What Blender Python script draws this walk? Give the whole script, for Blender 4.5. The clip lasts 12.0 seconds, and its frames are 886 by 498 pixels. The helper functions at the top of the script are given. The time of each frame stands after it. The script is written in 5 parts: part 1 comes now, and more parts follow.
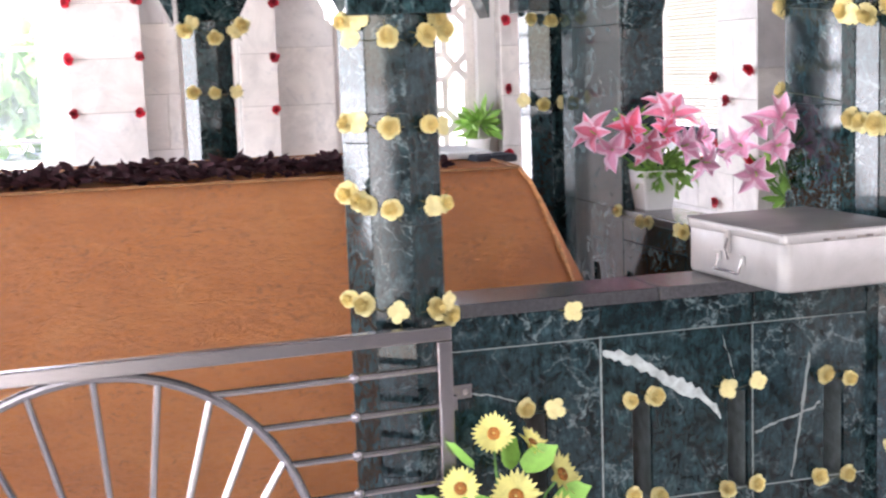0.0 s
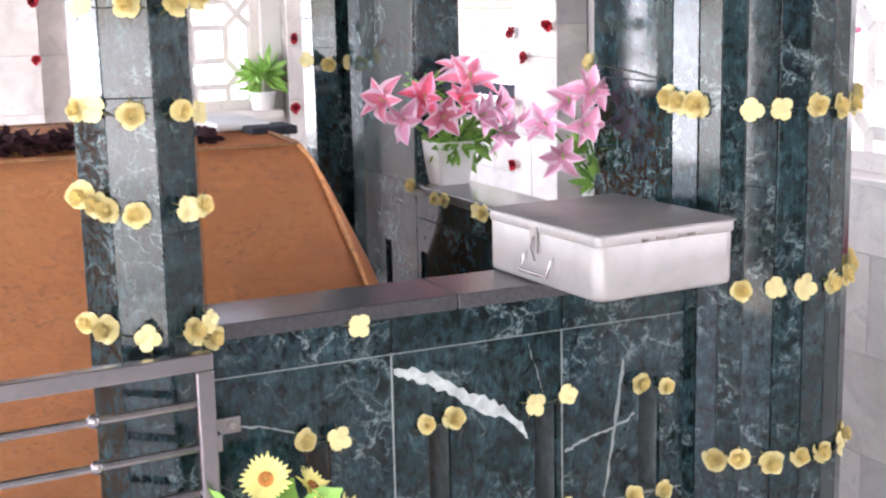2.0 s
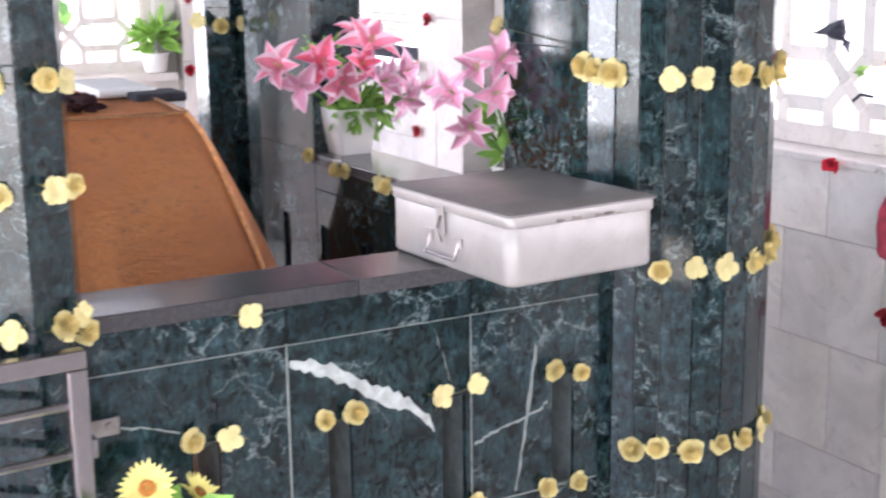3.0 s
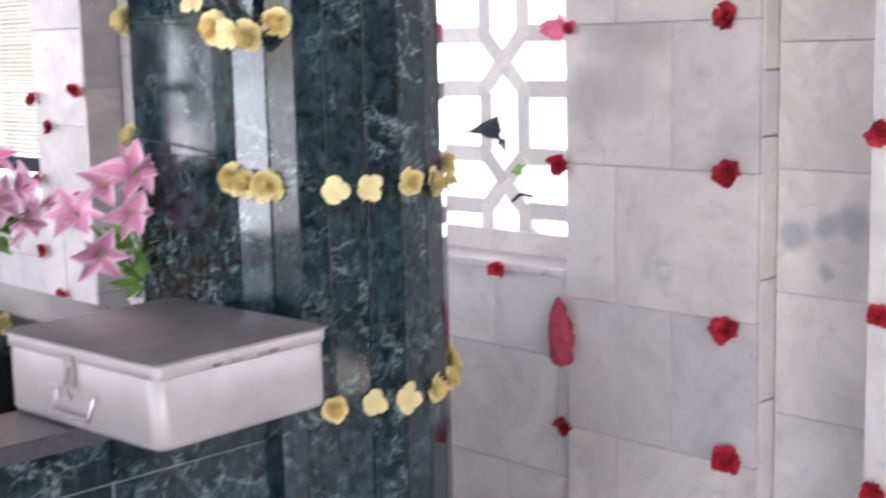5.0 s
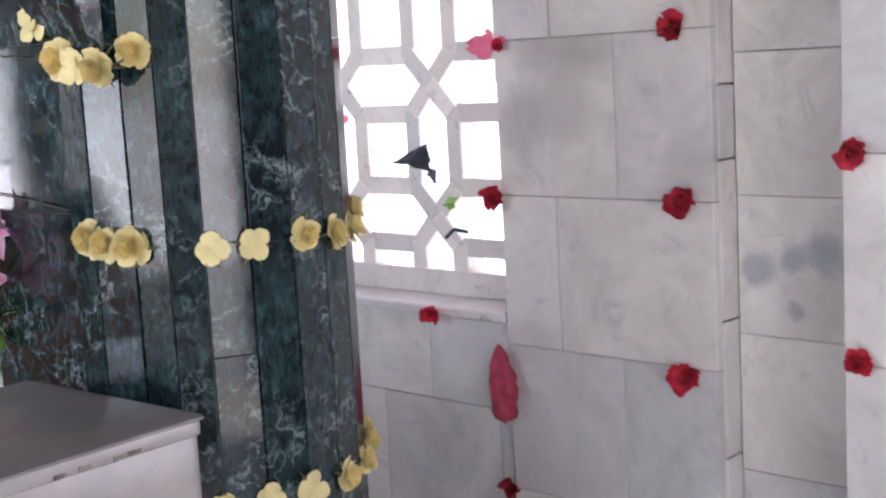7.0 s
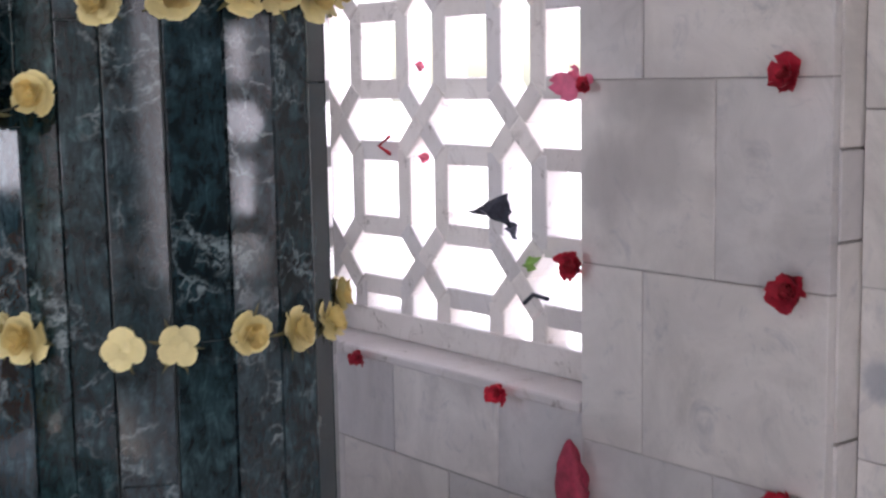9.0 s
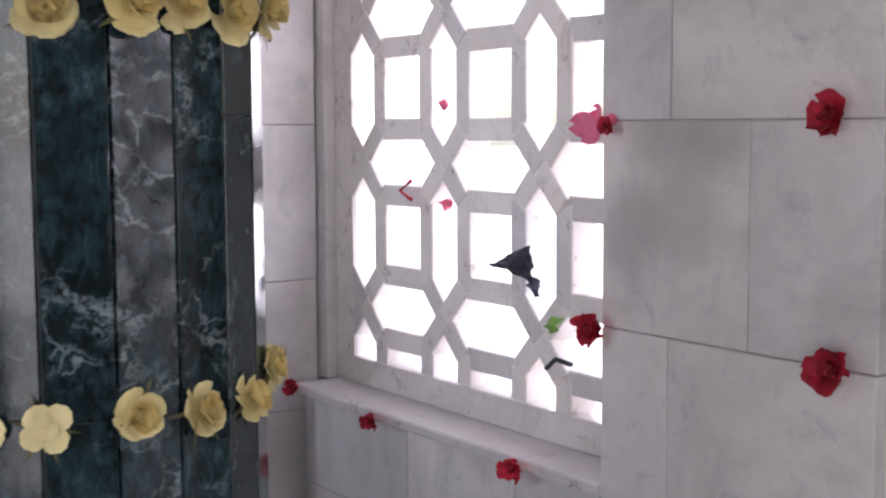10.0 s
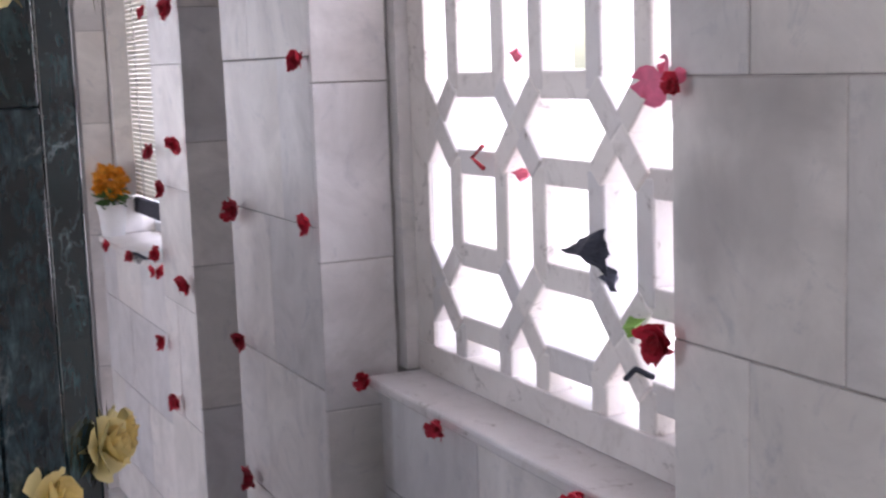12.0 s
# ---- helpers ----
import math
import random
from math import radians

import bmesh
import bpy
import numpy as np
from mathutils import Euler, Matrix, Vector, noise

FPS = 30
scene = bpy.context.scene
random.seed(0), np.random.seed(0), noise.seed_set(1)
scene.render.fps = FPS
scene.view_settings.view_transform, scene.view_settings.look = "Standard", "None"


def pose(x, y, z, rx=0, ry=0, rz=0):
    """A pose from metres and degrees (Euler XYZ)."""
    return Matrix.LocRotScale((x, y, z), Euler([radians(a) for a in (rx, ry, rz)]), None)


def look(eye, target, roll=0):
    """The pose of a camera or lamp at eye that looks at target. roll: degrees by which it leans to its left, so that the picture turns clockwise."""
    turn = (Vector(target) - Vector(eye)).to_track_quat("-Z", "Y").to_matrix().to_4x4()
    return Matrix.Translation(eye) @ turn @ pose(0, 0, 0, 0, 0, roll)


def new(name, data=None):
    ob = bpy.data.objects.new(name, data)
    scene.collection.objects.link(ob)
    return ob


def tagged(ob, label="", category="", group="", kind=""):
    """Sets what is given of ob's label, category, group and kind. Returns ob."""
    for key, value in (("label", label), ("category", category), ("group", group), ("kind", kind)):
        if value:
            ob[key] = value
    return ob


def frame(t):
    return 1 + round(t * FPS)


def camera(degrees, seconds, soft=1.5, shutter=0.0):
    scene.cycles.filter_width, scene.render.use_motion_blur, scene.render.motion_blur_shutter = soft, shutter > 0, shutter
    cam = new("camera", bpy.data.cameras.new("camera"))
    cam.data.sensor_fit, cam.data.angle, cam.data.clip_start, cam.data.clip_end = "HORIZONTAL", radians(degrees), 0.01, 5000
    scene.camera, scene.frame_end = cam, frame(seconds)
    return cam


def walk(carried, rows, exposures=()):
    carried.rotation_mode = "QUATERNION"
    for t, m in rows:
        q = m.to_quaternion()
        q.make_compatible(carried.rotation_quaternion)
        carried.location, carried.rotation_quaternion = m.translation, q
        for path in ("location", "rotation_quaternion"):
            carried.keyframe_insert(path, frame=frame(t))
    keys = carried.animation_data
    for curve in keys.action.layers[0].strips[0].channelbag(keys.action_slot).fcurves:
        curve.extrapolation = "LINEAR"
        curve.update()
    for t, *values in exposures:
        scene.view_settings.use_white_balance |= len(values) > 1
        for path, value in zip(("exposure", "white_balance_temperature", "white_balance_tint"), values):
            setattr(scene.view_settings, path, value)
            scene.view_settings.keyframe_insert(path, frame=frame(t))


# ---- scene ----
cam = camera(37.2, 12.0, soft=2.2, shutter=0.5)
PATH = [
    (0, (0.356, -0.043, 1.516), (0.904, 1.86, 1.237), -2.1),
    (0.5, (0.382, 0.034, 1.514), (0.995, 1.916, 1.224), -2.3),
    (1, (0.421, 0.137, 1.514), (1.107, 1.989, 1.195), -2.2),
    (1.5, (0.492, 0.263, 1.54), (1.287, 2.06, 1.169), -2.8),
    (2, (0.532, 0.341, 1.574), (1.362, 2.121, 1.194), -1.3),
    (2.5, (0.58, 0.423, 1.58), (1.447, 2.173, 1.145), -0.7),
    (4.5, (0.738, 0.743, 1.532), (2.045, 2.215, 1.177), -1.2),
    (5, (0.803, 0.802, 1.562), (2.201, 2.201, 1.259), -1.3),
    (5.5, (0.873, 0.868, 1.582), (2.368, 2.16, 1.278), -1.5),
    (6, (0.931, 0.911, 1.591), (2.447, 2.176, 1.273), -2.4),
    (6.5, (0.997, 0.948, 1.589), (2.492, 2.239, 1.277), -2.9),
    (7, (1.105, 0.983, 1.569), (2.545, 2.342, 1.289), -3.2),
    (9, (1.576, 1.14, 1.614), (2.817, 2.688, 1.357), -1.0),
    (9.5, (1.743, 1.201, 1.609), (2.912, 2.812, 1.411), -1.0),
    (10, (1.852, 1.249, 1.603), (2.981, 2.889, 1.414), -0.3),
    (10.5, (1.947, 1.301, 1.613), (3.063, 2.948, 1.406), -0.1),
    (11, (2.069, 1.358, 1.632), (3.113, 3.048, 1.397), 0.2),
    (11.5, (2.192, 1.425, 1.642), (3.147, 3.158, 1.35), -0.6),
    (12, (2.291, 1.476, 1.632), (3.135, 3.268, 1.353), -2.0),
]
walk(cam, [(t, look(eye, target, roll)) for t, eye, target, roll in PATH], exposures=[(0, 2.04, 6750, 13), (1.5, 2.28, 6700, 13), (2.5, 2.28, 6650, 13), (4.5, 1.92, 6550, 14), (7, 1.42, 6500, 14), (9, 0.98, 6550, 17), (12, 0.94, 6480, 17)])

# ---- world, sun, window light ----
world = bpy.data.worlds.new("sky")
scene.world = world
world.use_nodes = True
wn, wl = world.node_tree.nodes, world.node_tree.links
sky = wn.new("ShaderNodeTexSky")
sky.sky_type, sky.sun_disc = "NISHITA", False
sky.sun_elevation, sky.sun_rotation = radians(57), radians(220)
wl.new(sky.outputs[0], wn["Background"].inputs[0])
wn["Background"].inputs[1].default_value = 0.15
sun_data = bpy.data.lights.new("sun", "SUN")
sun_data.energy, sun_data.angle, sun_data.color = 5.0, radians(0.6), (1.0, 0.95, 0.88)
sun = new("sun", sun_data)
sun.matrix_world = look((-5, -6, 12), (0, 0, 0))


def window_light(m, width, height, watts, color=(0.872, 0.865, 1.0)):
    data = bpy.data.lights.new("window_light", "AREA")
    data.shape, data.size, data.size_y, data.energy, data.color = "RECTANGLE", width, height, watts, color
    ob = new("window_light", data)
    ob.matrix_world = m
    return ob


# Daylight in the openings: right wall and far windows, then unseen front doorways and left windows.
window_light(look((3.66, 3.36, 1.75), (0, 3.36, -0.4)), 1.08, 1.5, 18)
window_light(look((3.66, 0.77, 1.75), (0, 0.77, -0.4)), 1.06, 1.5, 18)
window_light(look((3.62, 6.05, 1.75), (0, 6.0, 1.5)), 1.1, 1.3, 10)
window_light(look((2.28, 7.58, 1.6), (2.2, 0, 1.3)), 0.85, 1.4, 10)
window_light(look((-0.5, 7.58, 1.6), (-0.4, 0, 1.3)), 1.5, 1.7, 22)
# lamps added in unseen openings, placed and tuned to fill the room
for dx, watts in ((-1.6, 8.5), (-0.1, 12)):
    window_light(look((dx, -2.35, 1.7), (dx + 0.2, 4, 1.2)), 1.2, 2.2, watts, (0.95, 0.92, 1.0))
window_light(look((-3.37, 1.0, 1.7), (3, 1.3, 1.3)), 2.36, 2.36, 9, (0.84, 0.86, 1.0))
window_light(look((-3.37, 4.5, 1.7), (3, 4.5, 1.3)), 2.96, 2.36, 60, (0.82, 0.86, 1.0))


# ---- materials ----
def material(name):
    m = bpy.data.materials.new(name)
    m.use_nodes = True
    return m, m.node_tree.nodes, m.node_tree.links, m.node_tree.nodes["Principled BSDF"]


def ramp(nodes, links, source, stops):
    r = nodes.new("ShaderNodeValToRGB")
    while len(r.color_ramp.elements) < len(stops):
        r.color_ramp.elements.new(0.5)
    for e, (at, c) in zip(r.color_ramp.elements, stops):
        e.position, e.color = at, (*c, 1)
    links.new(source, r.inputs[0])
    return r


def tex(nodes, links, scale, detail=4.0, rough=0.55, distort=0.0, coords=None):
    n = nodes.new("ShaderNodeTexNoise")
    n.inputs["Scale"].default_value, n.inputs["Detail"].default_value = scale, detail
    n.inputs["Roughness"].default_value, n.inputs["Distortion"].default_value = rough, distort
    if coords:
        links.new(coords, n.inputs["Vector"])
    return n


def shifted(nodes, links, amount=7.0, stretch=(1, 1, 1)):
    """World position, shifted piece by piece so that no two pieces share a pattern."""
    geo, info = nodes.new("ShaderNodeNewGeometry"), nodes.new("ShaderNodeObjectInfo")
    mul = nodes.new("ShaderNodeMath")
    mul.operation, mul.inputs[1].default_value = "MULTIPLY", amount
    links.new(info.outputs["Random"], mul.inputs[0])
    add = nodes.new("ShaderNodeVectorMath")
    links.new(geo.outputs["Position"], add.inputs[0])
    links.new(mul.outputs[0], add.inputs[1])
    sc = nodes.new("ShaderNodeVectorMath")
    sc.operation, sc.inputs[1].default_value = "MULTIPLY", stretch
    links.new(add.outputs[0], sc.inputs[0])
    return sc.outputs[0], info.outputs["Random"]


def mix(nodes, links, a, b, fac, mode="MIX"):
    m = nodes.new("ShaderNodeMix")
    m.data_type, m.blend_type = "RGBA", mode
    for v, s in ((a, m.inputs[6]), (b, m.inputs[7]), (fac, m.inputs[0])):
        if isinstance(v, (float, int)):
            s.default_value = v
        elif isinstance(v, tuple):
            s.default_value = (*v, 1)
        else:
            links.new(v, s)
    return m.outputs[2]


def bump(nodes, links, bsdf, height, strength=0.2, distance=0.002):
    b = nodes.new("ShaderNodeBump")
    b.inputs["Strength"].default_value, b.inputs["Distance"].default_value = strength, distance
    links.new(height, b.inputs["Height"])
    links.new(b.outputs[0], bsdf.inputs["Normal"])


def make_green_marble():
    m, n, l, b = material("green_marble")
    p, rnd = shifted(n, l, 9.0)
    clouds = tex(n, l, 6, 5, 0.6, 0.5, p)
    mottle = tex(n, l, 34, 7, 0.68, 0.3, p)
    base = ramp(n, l, clouds.outputs[0], [(0.28, (0.0075, 0.018, 0.020)), (0.5, (0.0145, 0.031, 0.034)), (0.72, (0.029, 0.053, 0.058))])
    spots = ramp(n, l, mottle.outputs[0], [(0.36, (0.34, 0.36, 0.37)), (0.5, (0.95, 0.96, 0.97)), (0.66, (1.9, 1.86, 1.86))])
    col = mix(n, l, base.outputs[0], spots.outputs[0], 1.0, "MULTIPLY")
    tone = ramp(n, l, rnd, [(0.0, (0.84, 0.90, 0.94)), (0.3, (1.0, 1.0, 1.05)), (0.6, (0.86, 1.0, 0.95)), (0.85, (0.92, 0.98, 1.05)), (1.0, (1.08, 1.08, 1.14))])
    col = mix(n, l, col, tone.outputs[0], 1.0, "MULTIPLY")
    streak = n.new("ShaderNodeMapping")
    streak.inputs["Rotation"].default_value, streak.inputs["Scale"].default_value = (0.0, 0.5, 0.3), (1.0, 1.0, 0.32)
    l.new(p, streak.inputs["Vector"])
    flecks = tex(n, l, 78, 5, 0.7, 1.6, streak.outputs[0])
    fl = ramp(n, l, flecks.outputs[0], [(0.40, (0.45, 0.47, 0.48)), (0.53, (1.0, 1.0, 1.0)), (0.68, (1.75, 1.8, 1.8))])
    col = mix(n, l, col, fl.outputs[0], 1.0, "MULTIPLY")
    # broken pale cracks in patches
    cluster = tex(n, l, 5.0, 3, 0.55, 0.3, p)
    wobble = tex(n, l, 9, 5, 0.62, 0.0, p)
    bent = n.new("ShaderNodeVectorMath")
    bent.operation, bent.inputs[1].default_value = "MULTIPLY_ADD", (0.16, 0.16, 0.16)
    l.new(wobble.outputs["Color"], bent.inputs[0])
    l.new(p, bent.inputs[2])
    for scale, width, lo, hi, colour in ((7.0, 0.024, 0.45, 0.58, (0.23, 0.285, 0.29)), (21.0, 0.075, 0.50, 0.62, (0.20, 0.255, 0.262))):
        cells = n.new("ShaderNodeTexVoronoi")
        cells.feature = "DISTANCE_TO_EDGE"
        cells.inputs["Scale"].default_value = scale
        l.new(bent.outputs[0], cells.inputs["Vector"])
        line = ramp(n, l, cells.outputs["Distance"], [(0.0, (0.9,) * 3), (width, (0, 0, 0))])
        where = ramp(n, l, cluster.outputs[0], [(lo, (0, 0, 0)), (hi, (1, 1, 1))])
        gaps = ramp(n, l, mottle.outputs[0], [(0.42, (0.0,) * 3), (0.56, (1, 1, 1))])
        mask = mix(n, l, mix(n, l, line.outputs[0], where.outputs[0], 1.0, "MULTIPLY"), gaps.outputs[0], 1.0, "MULTIPLY")
        col = mix(n, l, col, colour, mask)
    # a few hazy pale patches
    haze = ramp(n, l, tex(n, l, 8, 7, 0.78, 0.8, p).outputs[0], [(0.61, (0, 0, 0)), (0.76, (0.42,) * 3)])
    col = mix(n, l, col, (0.20, 0.25, 0.26), haze.outputs[0])
    l.new(col, b.inputs["Base Color"])
    rr = ramp(n, l, tex(n, l, 14, 4, 0.6, 0, p).outputs[0], [(0.3, (0.035,) * 3), (0.75, (0.11,) * 3)])
    l.new(rr.outputs[0], b.inputs["Roughness"])
    b.inputs["IOR"].default_value = 1.52
    bump(n, l, b, clouds.outputs[0], 0.04, 0.003)
    return m


def make_white_marble(name, lo, hi, vein_colour):
    m, n, l, b = material(name)
    p, rnd = shifted(n, l, 11.0)
    clouds = tex(n, l, 4.5, 6, 0.62, 0.8, p)
    base = ramp(n, l, clouds.outputs[0], [(0.3, lo), (0.62, hi)])
    tone = ramp(n, l, rnd, [(0.0, (0.84, 0.85, 0.88)), (0.5, (0.96, 0.95, 0.93)), (1.0, (1.05, 1.04, 1.03))])
    col = mix(n, l, base.outputs[0], tone.outputs[0], 1.0, "MULTIPLY")
    smoke = tex(n, l, 7.5, 5, 0.7, 2.4, p)
    smask = ramp(n, l, smoke.outputs[0], [(0.56, (0, 0, 0)), (0.78, (0.7, 0.7, 0.7))])
    col = mix(n, l, col, vein_colour, smask.outputs[0])
    dirt = tex(n, l, 60, 3, 0.6, 0, p)
    dmask = ramp(n, l, dirt.outputs[0], [(0.68, (0, 0, 0)), (0.8, (0.35, 0.35, 0.35))])
    col = mix(n, l, col, (0.42, 0.39, 0.36), dmask.outputs[0])
    l.new(col, b.inputs["Base Color"])
    rr = ramp(n, l, tex(n, l, 10, 4, 0.6, 0, p).outputs[0], [(0.3, (0.28,) * 3), (0.7, (0.46,) * 3)])
    l.new(rr.outputs[0], b.inputs["Roughness"])
    bump(n, l, b, dirt.outputs[0], 0.08, 0.0008)
    return m


def make_plain(name, colour, rough=0.6, metal=0.0, spread=0.15, scale=30.0, bumpiness=0.1, sheen=0.0):
    m, n, l, b = material(name)
    p, rnd = shifted(n, l, 5.0)
    t = tex(n, l, scale, 5, 0.6, 0.3, p)
    dark = tuple(c * (1 - spread) for c in colour)
    light = tuple(min(1, c * (1 + spread)) for c in colour)
    r = ramp(n, l, t.outputs[0], [(0.3, dark), (0.7, light)])
    tone = ramp(n, l, rnd, [(0.0, (1 - spread,) * 3), (1.0, (1 + spread,) * 3)])
    l.new(mix(n, l, r.outputs[0], tone.outputs[0], 1.0, "MULTIPLY"), b.inputs["Base Color"])
    b.inputs["Roughness"].default_value, b.inputs["Metallic"].default_value = rough, metal
    b.inputs["Sheen Weight"].default_value = sheen
    bump(n, l, b, t.outputs[0], bumpiness, 0.002)
    return m


def make_cloth():
    m, n, l, b = material("orange_chadar_cloth")
    p, _ = shifted(n, l, 0.0, (1, 1, 1.7))
    big = tex(n, l, 2.4, 5, 0.65, 0.6, p)
    base = ramp(n, l, big.outputs[0], [(0.28, (0.70, 0.205, 0.034)), (0.5, (0.82, 0.262, 0.048)), (0.74, (0.89, 0.325, 0.075))])
    tuft = tex(n, l, 42, 6, 0.8, 1.2, p)
    tmask = ramp(n, l, tuft.outputs[0], [(0.53, (0, 0, 0)), (0.66, (0.85, 0.85, 0.85))])
    where = ramp(n, l, tex(n, l, 3.6, 3, 0.6, 0.4, p).outputs[0], [(0.36, (0.25,) * 3), (0.62, (1, 1, 1))])
    mask = mix(n, l, tmask.outputs[0], where.outputs[0], 1.0, "MULTIPLY")
    col = mix(n, l, base.outputs[0], (0.34, 0.082, 0.012), mask)
    l.new(col, b.inputs["Base Color"])
    b.inputs["Roughness"].default_value = 0.85
    b.inputs["Sheen Weight"].default_value = 0.25
    nap = tex(n, l, 15, 6, 0.75, 0.8, p)
    both = n.new("ShaderNodeMath")
    both.operation = "ADD"
    l.new(tuft.outputs[0], both.inputs[0])
    l.new(nap.outputs[0], both.inputs[1])
    bump(n, l, b, both.outputs[0], 1.0, 0.026)
    return m


def make_tin(name="painted_tin", lo=(0.42, 0.395, 0.385), hi=(0.54, 0.51, 0.50), metal=0.25):
    m, n, l, b = material(name)
    p, _ = shifted(n, l, 0.0)
    t = tex(n, l, 9, 6, 0.65, 0.5, p)
    base = ramp(n, l, t.outputs[0], [(0.3, lo), (0.7, hi)])
    s = tex(n, l, 42, 4, 0.7, 0.5, p)
    smask = ramp(n, l, s.outputs[0], [(0.64, (0, 0, 0)), (0.78, (0.7, 0.7, 0.7))])
    col = mix(n, l, base.outputs[0], (0.30, 0.26, 0.24), smask.outputs[0])
    l.new(col, b.inputs["Base Color"])
    b.inputs["Metallic"].default_value = metal
    b.inputs["Roughness"].default_value = 0.38
    bump(n, l, b, t.outputs[0], 0.1, 0.003)
    return m


# Clear pane with a pale translucent veil: haze added to wash out the view.
def make_hazy_glass():
    m, n, l, b = material("hazy_glass")
    clear, veil, both = n.new("ShaderNodeBsdfTransparent"), n.new("ShaderNodeBsdfTranslucent"), n.new("ShaderNodeMixShader")
    geo = n.new("ShaderNodeNewGeometry")
    film = ramp(n, l, tex(n, l, 5, 5, 0.6, 0.4, geo.outputs["Position"]).outputs[0], [(0.3, (0.02,) * 3), (0.7, (0.05,) * 3)])
    veil.inputs[0].default_value = (0.86, 0.88, 0.92, 1)
    l.new(film.outputs[0], both.inputs[0])
    l.new(clear.outputs[0], both.inputs[1])
    l.new(veil.outputs[0], both.inputs[2])
    l.new(both.outputs[0], n["Material Output"].inputs[0])
    return m


HAZY = make_hazy_glass()
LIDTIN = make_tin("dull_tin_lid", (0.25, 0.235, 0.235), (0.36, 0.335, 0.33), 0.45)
GREEN = make_green_marble()
WHITE = make_white_marble("white_marble", (0.62, 0.59, 0.575), (0.84, 0.805, 0.785), (0.42, 0.42, 0.45))
JALI = make_white_marble("lattice_marble", (0.74, 0.69, 0.66), (0.86, 0.815, 0.785), (0.50, 0.44, 0.40))


def stain(m, scale, lo, hi, colour, amount):
    """Brown grime in small patches over a stone."""
    n, l = m.node_tree.nodes, m.node_tree.links
    b = n["Principled BSDF"]
    col = b.inputs["Base Color"].links[0].from_socket
    geo = n.new("ShaderNodeNewGeometry")
    mask = ramp(n, l, tex(n, l, scale, 6, 0.75, 0.6, geo.outputs["Position"]).outputs[0], [(lo, (0, 0, 0)), (hi, (amount,) * 3)])
    l.new(mix(n, l, col, colour, mask.outputs[0]), b.inputs["Base Color"])


stain(JALI, 24, 0.58, 0.72, (0.17, 0.12, 0.09), 0.75)
stain(WHITE, 3.2, 0.56, 0.74, (0.46, 0.44, 0.42), 0.5)
stain(WHITE, 38, 0.66, 0.78, (0.24, 0.20, 0.17), 0.5)
GROUT = make_plain("grey_grout", (0.40, 0.375, 0.36), 0.9, 0, 0.35, 14)
CEIL = make_plain("grey_ceiling_paint", (0.45, 0.44, 0.43), 0.8, 0, 0.1, 4)
# dark grey for unseen walls, so the pillar strips reflect less light
DADO = make_plain("unseen_wall_grey", (0.16, 0.17, 0.18), 0.6, 0, 0.2, 5)
PLASTER = make_plain("white_plaster", (0.74, 0.72, 0.70), 0.8, 0, 0.06, 6)
CAP = make_plain("grey_granite_cap", (0.075, 0.072, 0.078), 0.22, 0, 0.22, 120, 0.04)
JOINT = make_plain("pale_joint_filler", (0.30, 0.34, 0.33), 0.8, 0, 0.2, 60)
VEIN = make_plain("white_marble_vein", (0.52, 0.56, 0.55), 0.3, 0, 0.35, 40, 0.05)
SEAM = make_plain("grey_joint_filler", (0.12, 0.14, 0.145), 0.6, 0, 0.4, 30)
DARK = make_plain("dark_cavity_stone", (0.03, 0.032, 0.035), 0.8)
STEEL = make_plain("brushed_steel", (0.38, 0.35, 0.36), 0.24, 0.95, 0.08, 90, 0.05)
TIN = make_tin()
RUST = make_plain("worn_metal_edge", (0.32, 0.28, 0.26), 0.5, 0.6, 0.3, 60)
CLOTH = make_cloth()
BRAID = make_plain("dull_orange_braid", (0.52, 0.24, 0.10), 0.8, 0, 0.4, 90, 0.4)
PETAL = make_plain("dried_dark_rose_petals", (0.045, 0.012, 0.018), 0.8, 0, 0.6, 50)
YELLOW = make_plain("yellow_paper_rose", (0.80, 0.70, 0.35), 0.75, 0, 0.12, 35, 0.1)
DEEPYELLOW = make_plain("deep_yellow_paper", (0.75, 0.60, 0.25), 0.75, 0, 0.14, 35, 0.1)
SEPAL = make_plain("dry_olive_sepal", (0.11, 0.10, 0.035), 0.8, 0, 0.3, 60)
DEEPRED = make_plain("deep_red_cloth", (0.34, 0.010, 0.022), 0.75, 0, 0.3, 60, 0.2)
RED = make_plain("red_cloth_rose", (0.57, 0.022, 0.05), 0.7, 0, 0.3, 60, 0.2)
LILYEDGE = make_plain("white_pink_lily_edge", (0.80, 0.54, 0.66), 0.55, 0, 0.12, 18, 0.05)
PINKRED = make_plain("faded_pink_rose", (0.66, 0.13, 0.20), 0.7, 0, 0.2, 50, 0.2)
BUDRED = make_plain("crumpled_rose_cloth", (0.40, 0.04, 0.08), 0.65, 0, 0.45, 45, 0.6)
FADED = make_plain("faded_pink_petal", (0.72, 0.16, 0.27), 0.6, 0, 0.15, 40, 0.1)
PINK = make_plain("pink_lily_petal", (0.78, 0.20, 0.31), 0.55, 0, 0.3, 18, 0.05)
PALEPINK = make_plain("pale_pink_lily_petal", (0.68, 0.29, 0.44), 0.55, 0, 0.2, 18, 0.05)
ROSEPINK = make_plain("deep_pink_lily_petal", (0.62, 0.09, 0.16), 0.55, 0, 0.35, 18, 0.05)
LEAF = make_plain("plastic_leaf", (0.10, 0.24, 0.05), 0.5, 0, 0.4, 25, 0.1)
BRIGHTLEAF = make_plain("fresh_green_leaf", (0.22, 0.42, 0.08), 0.5, 0, 0.3, 25, 0.1)
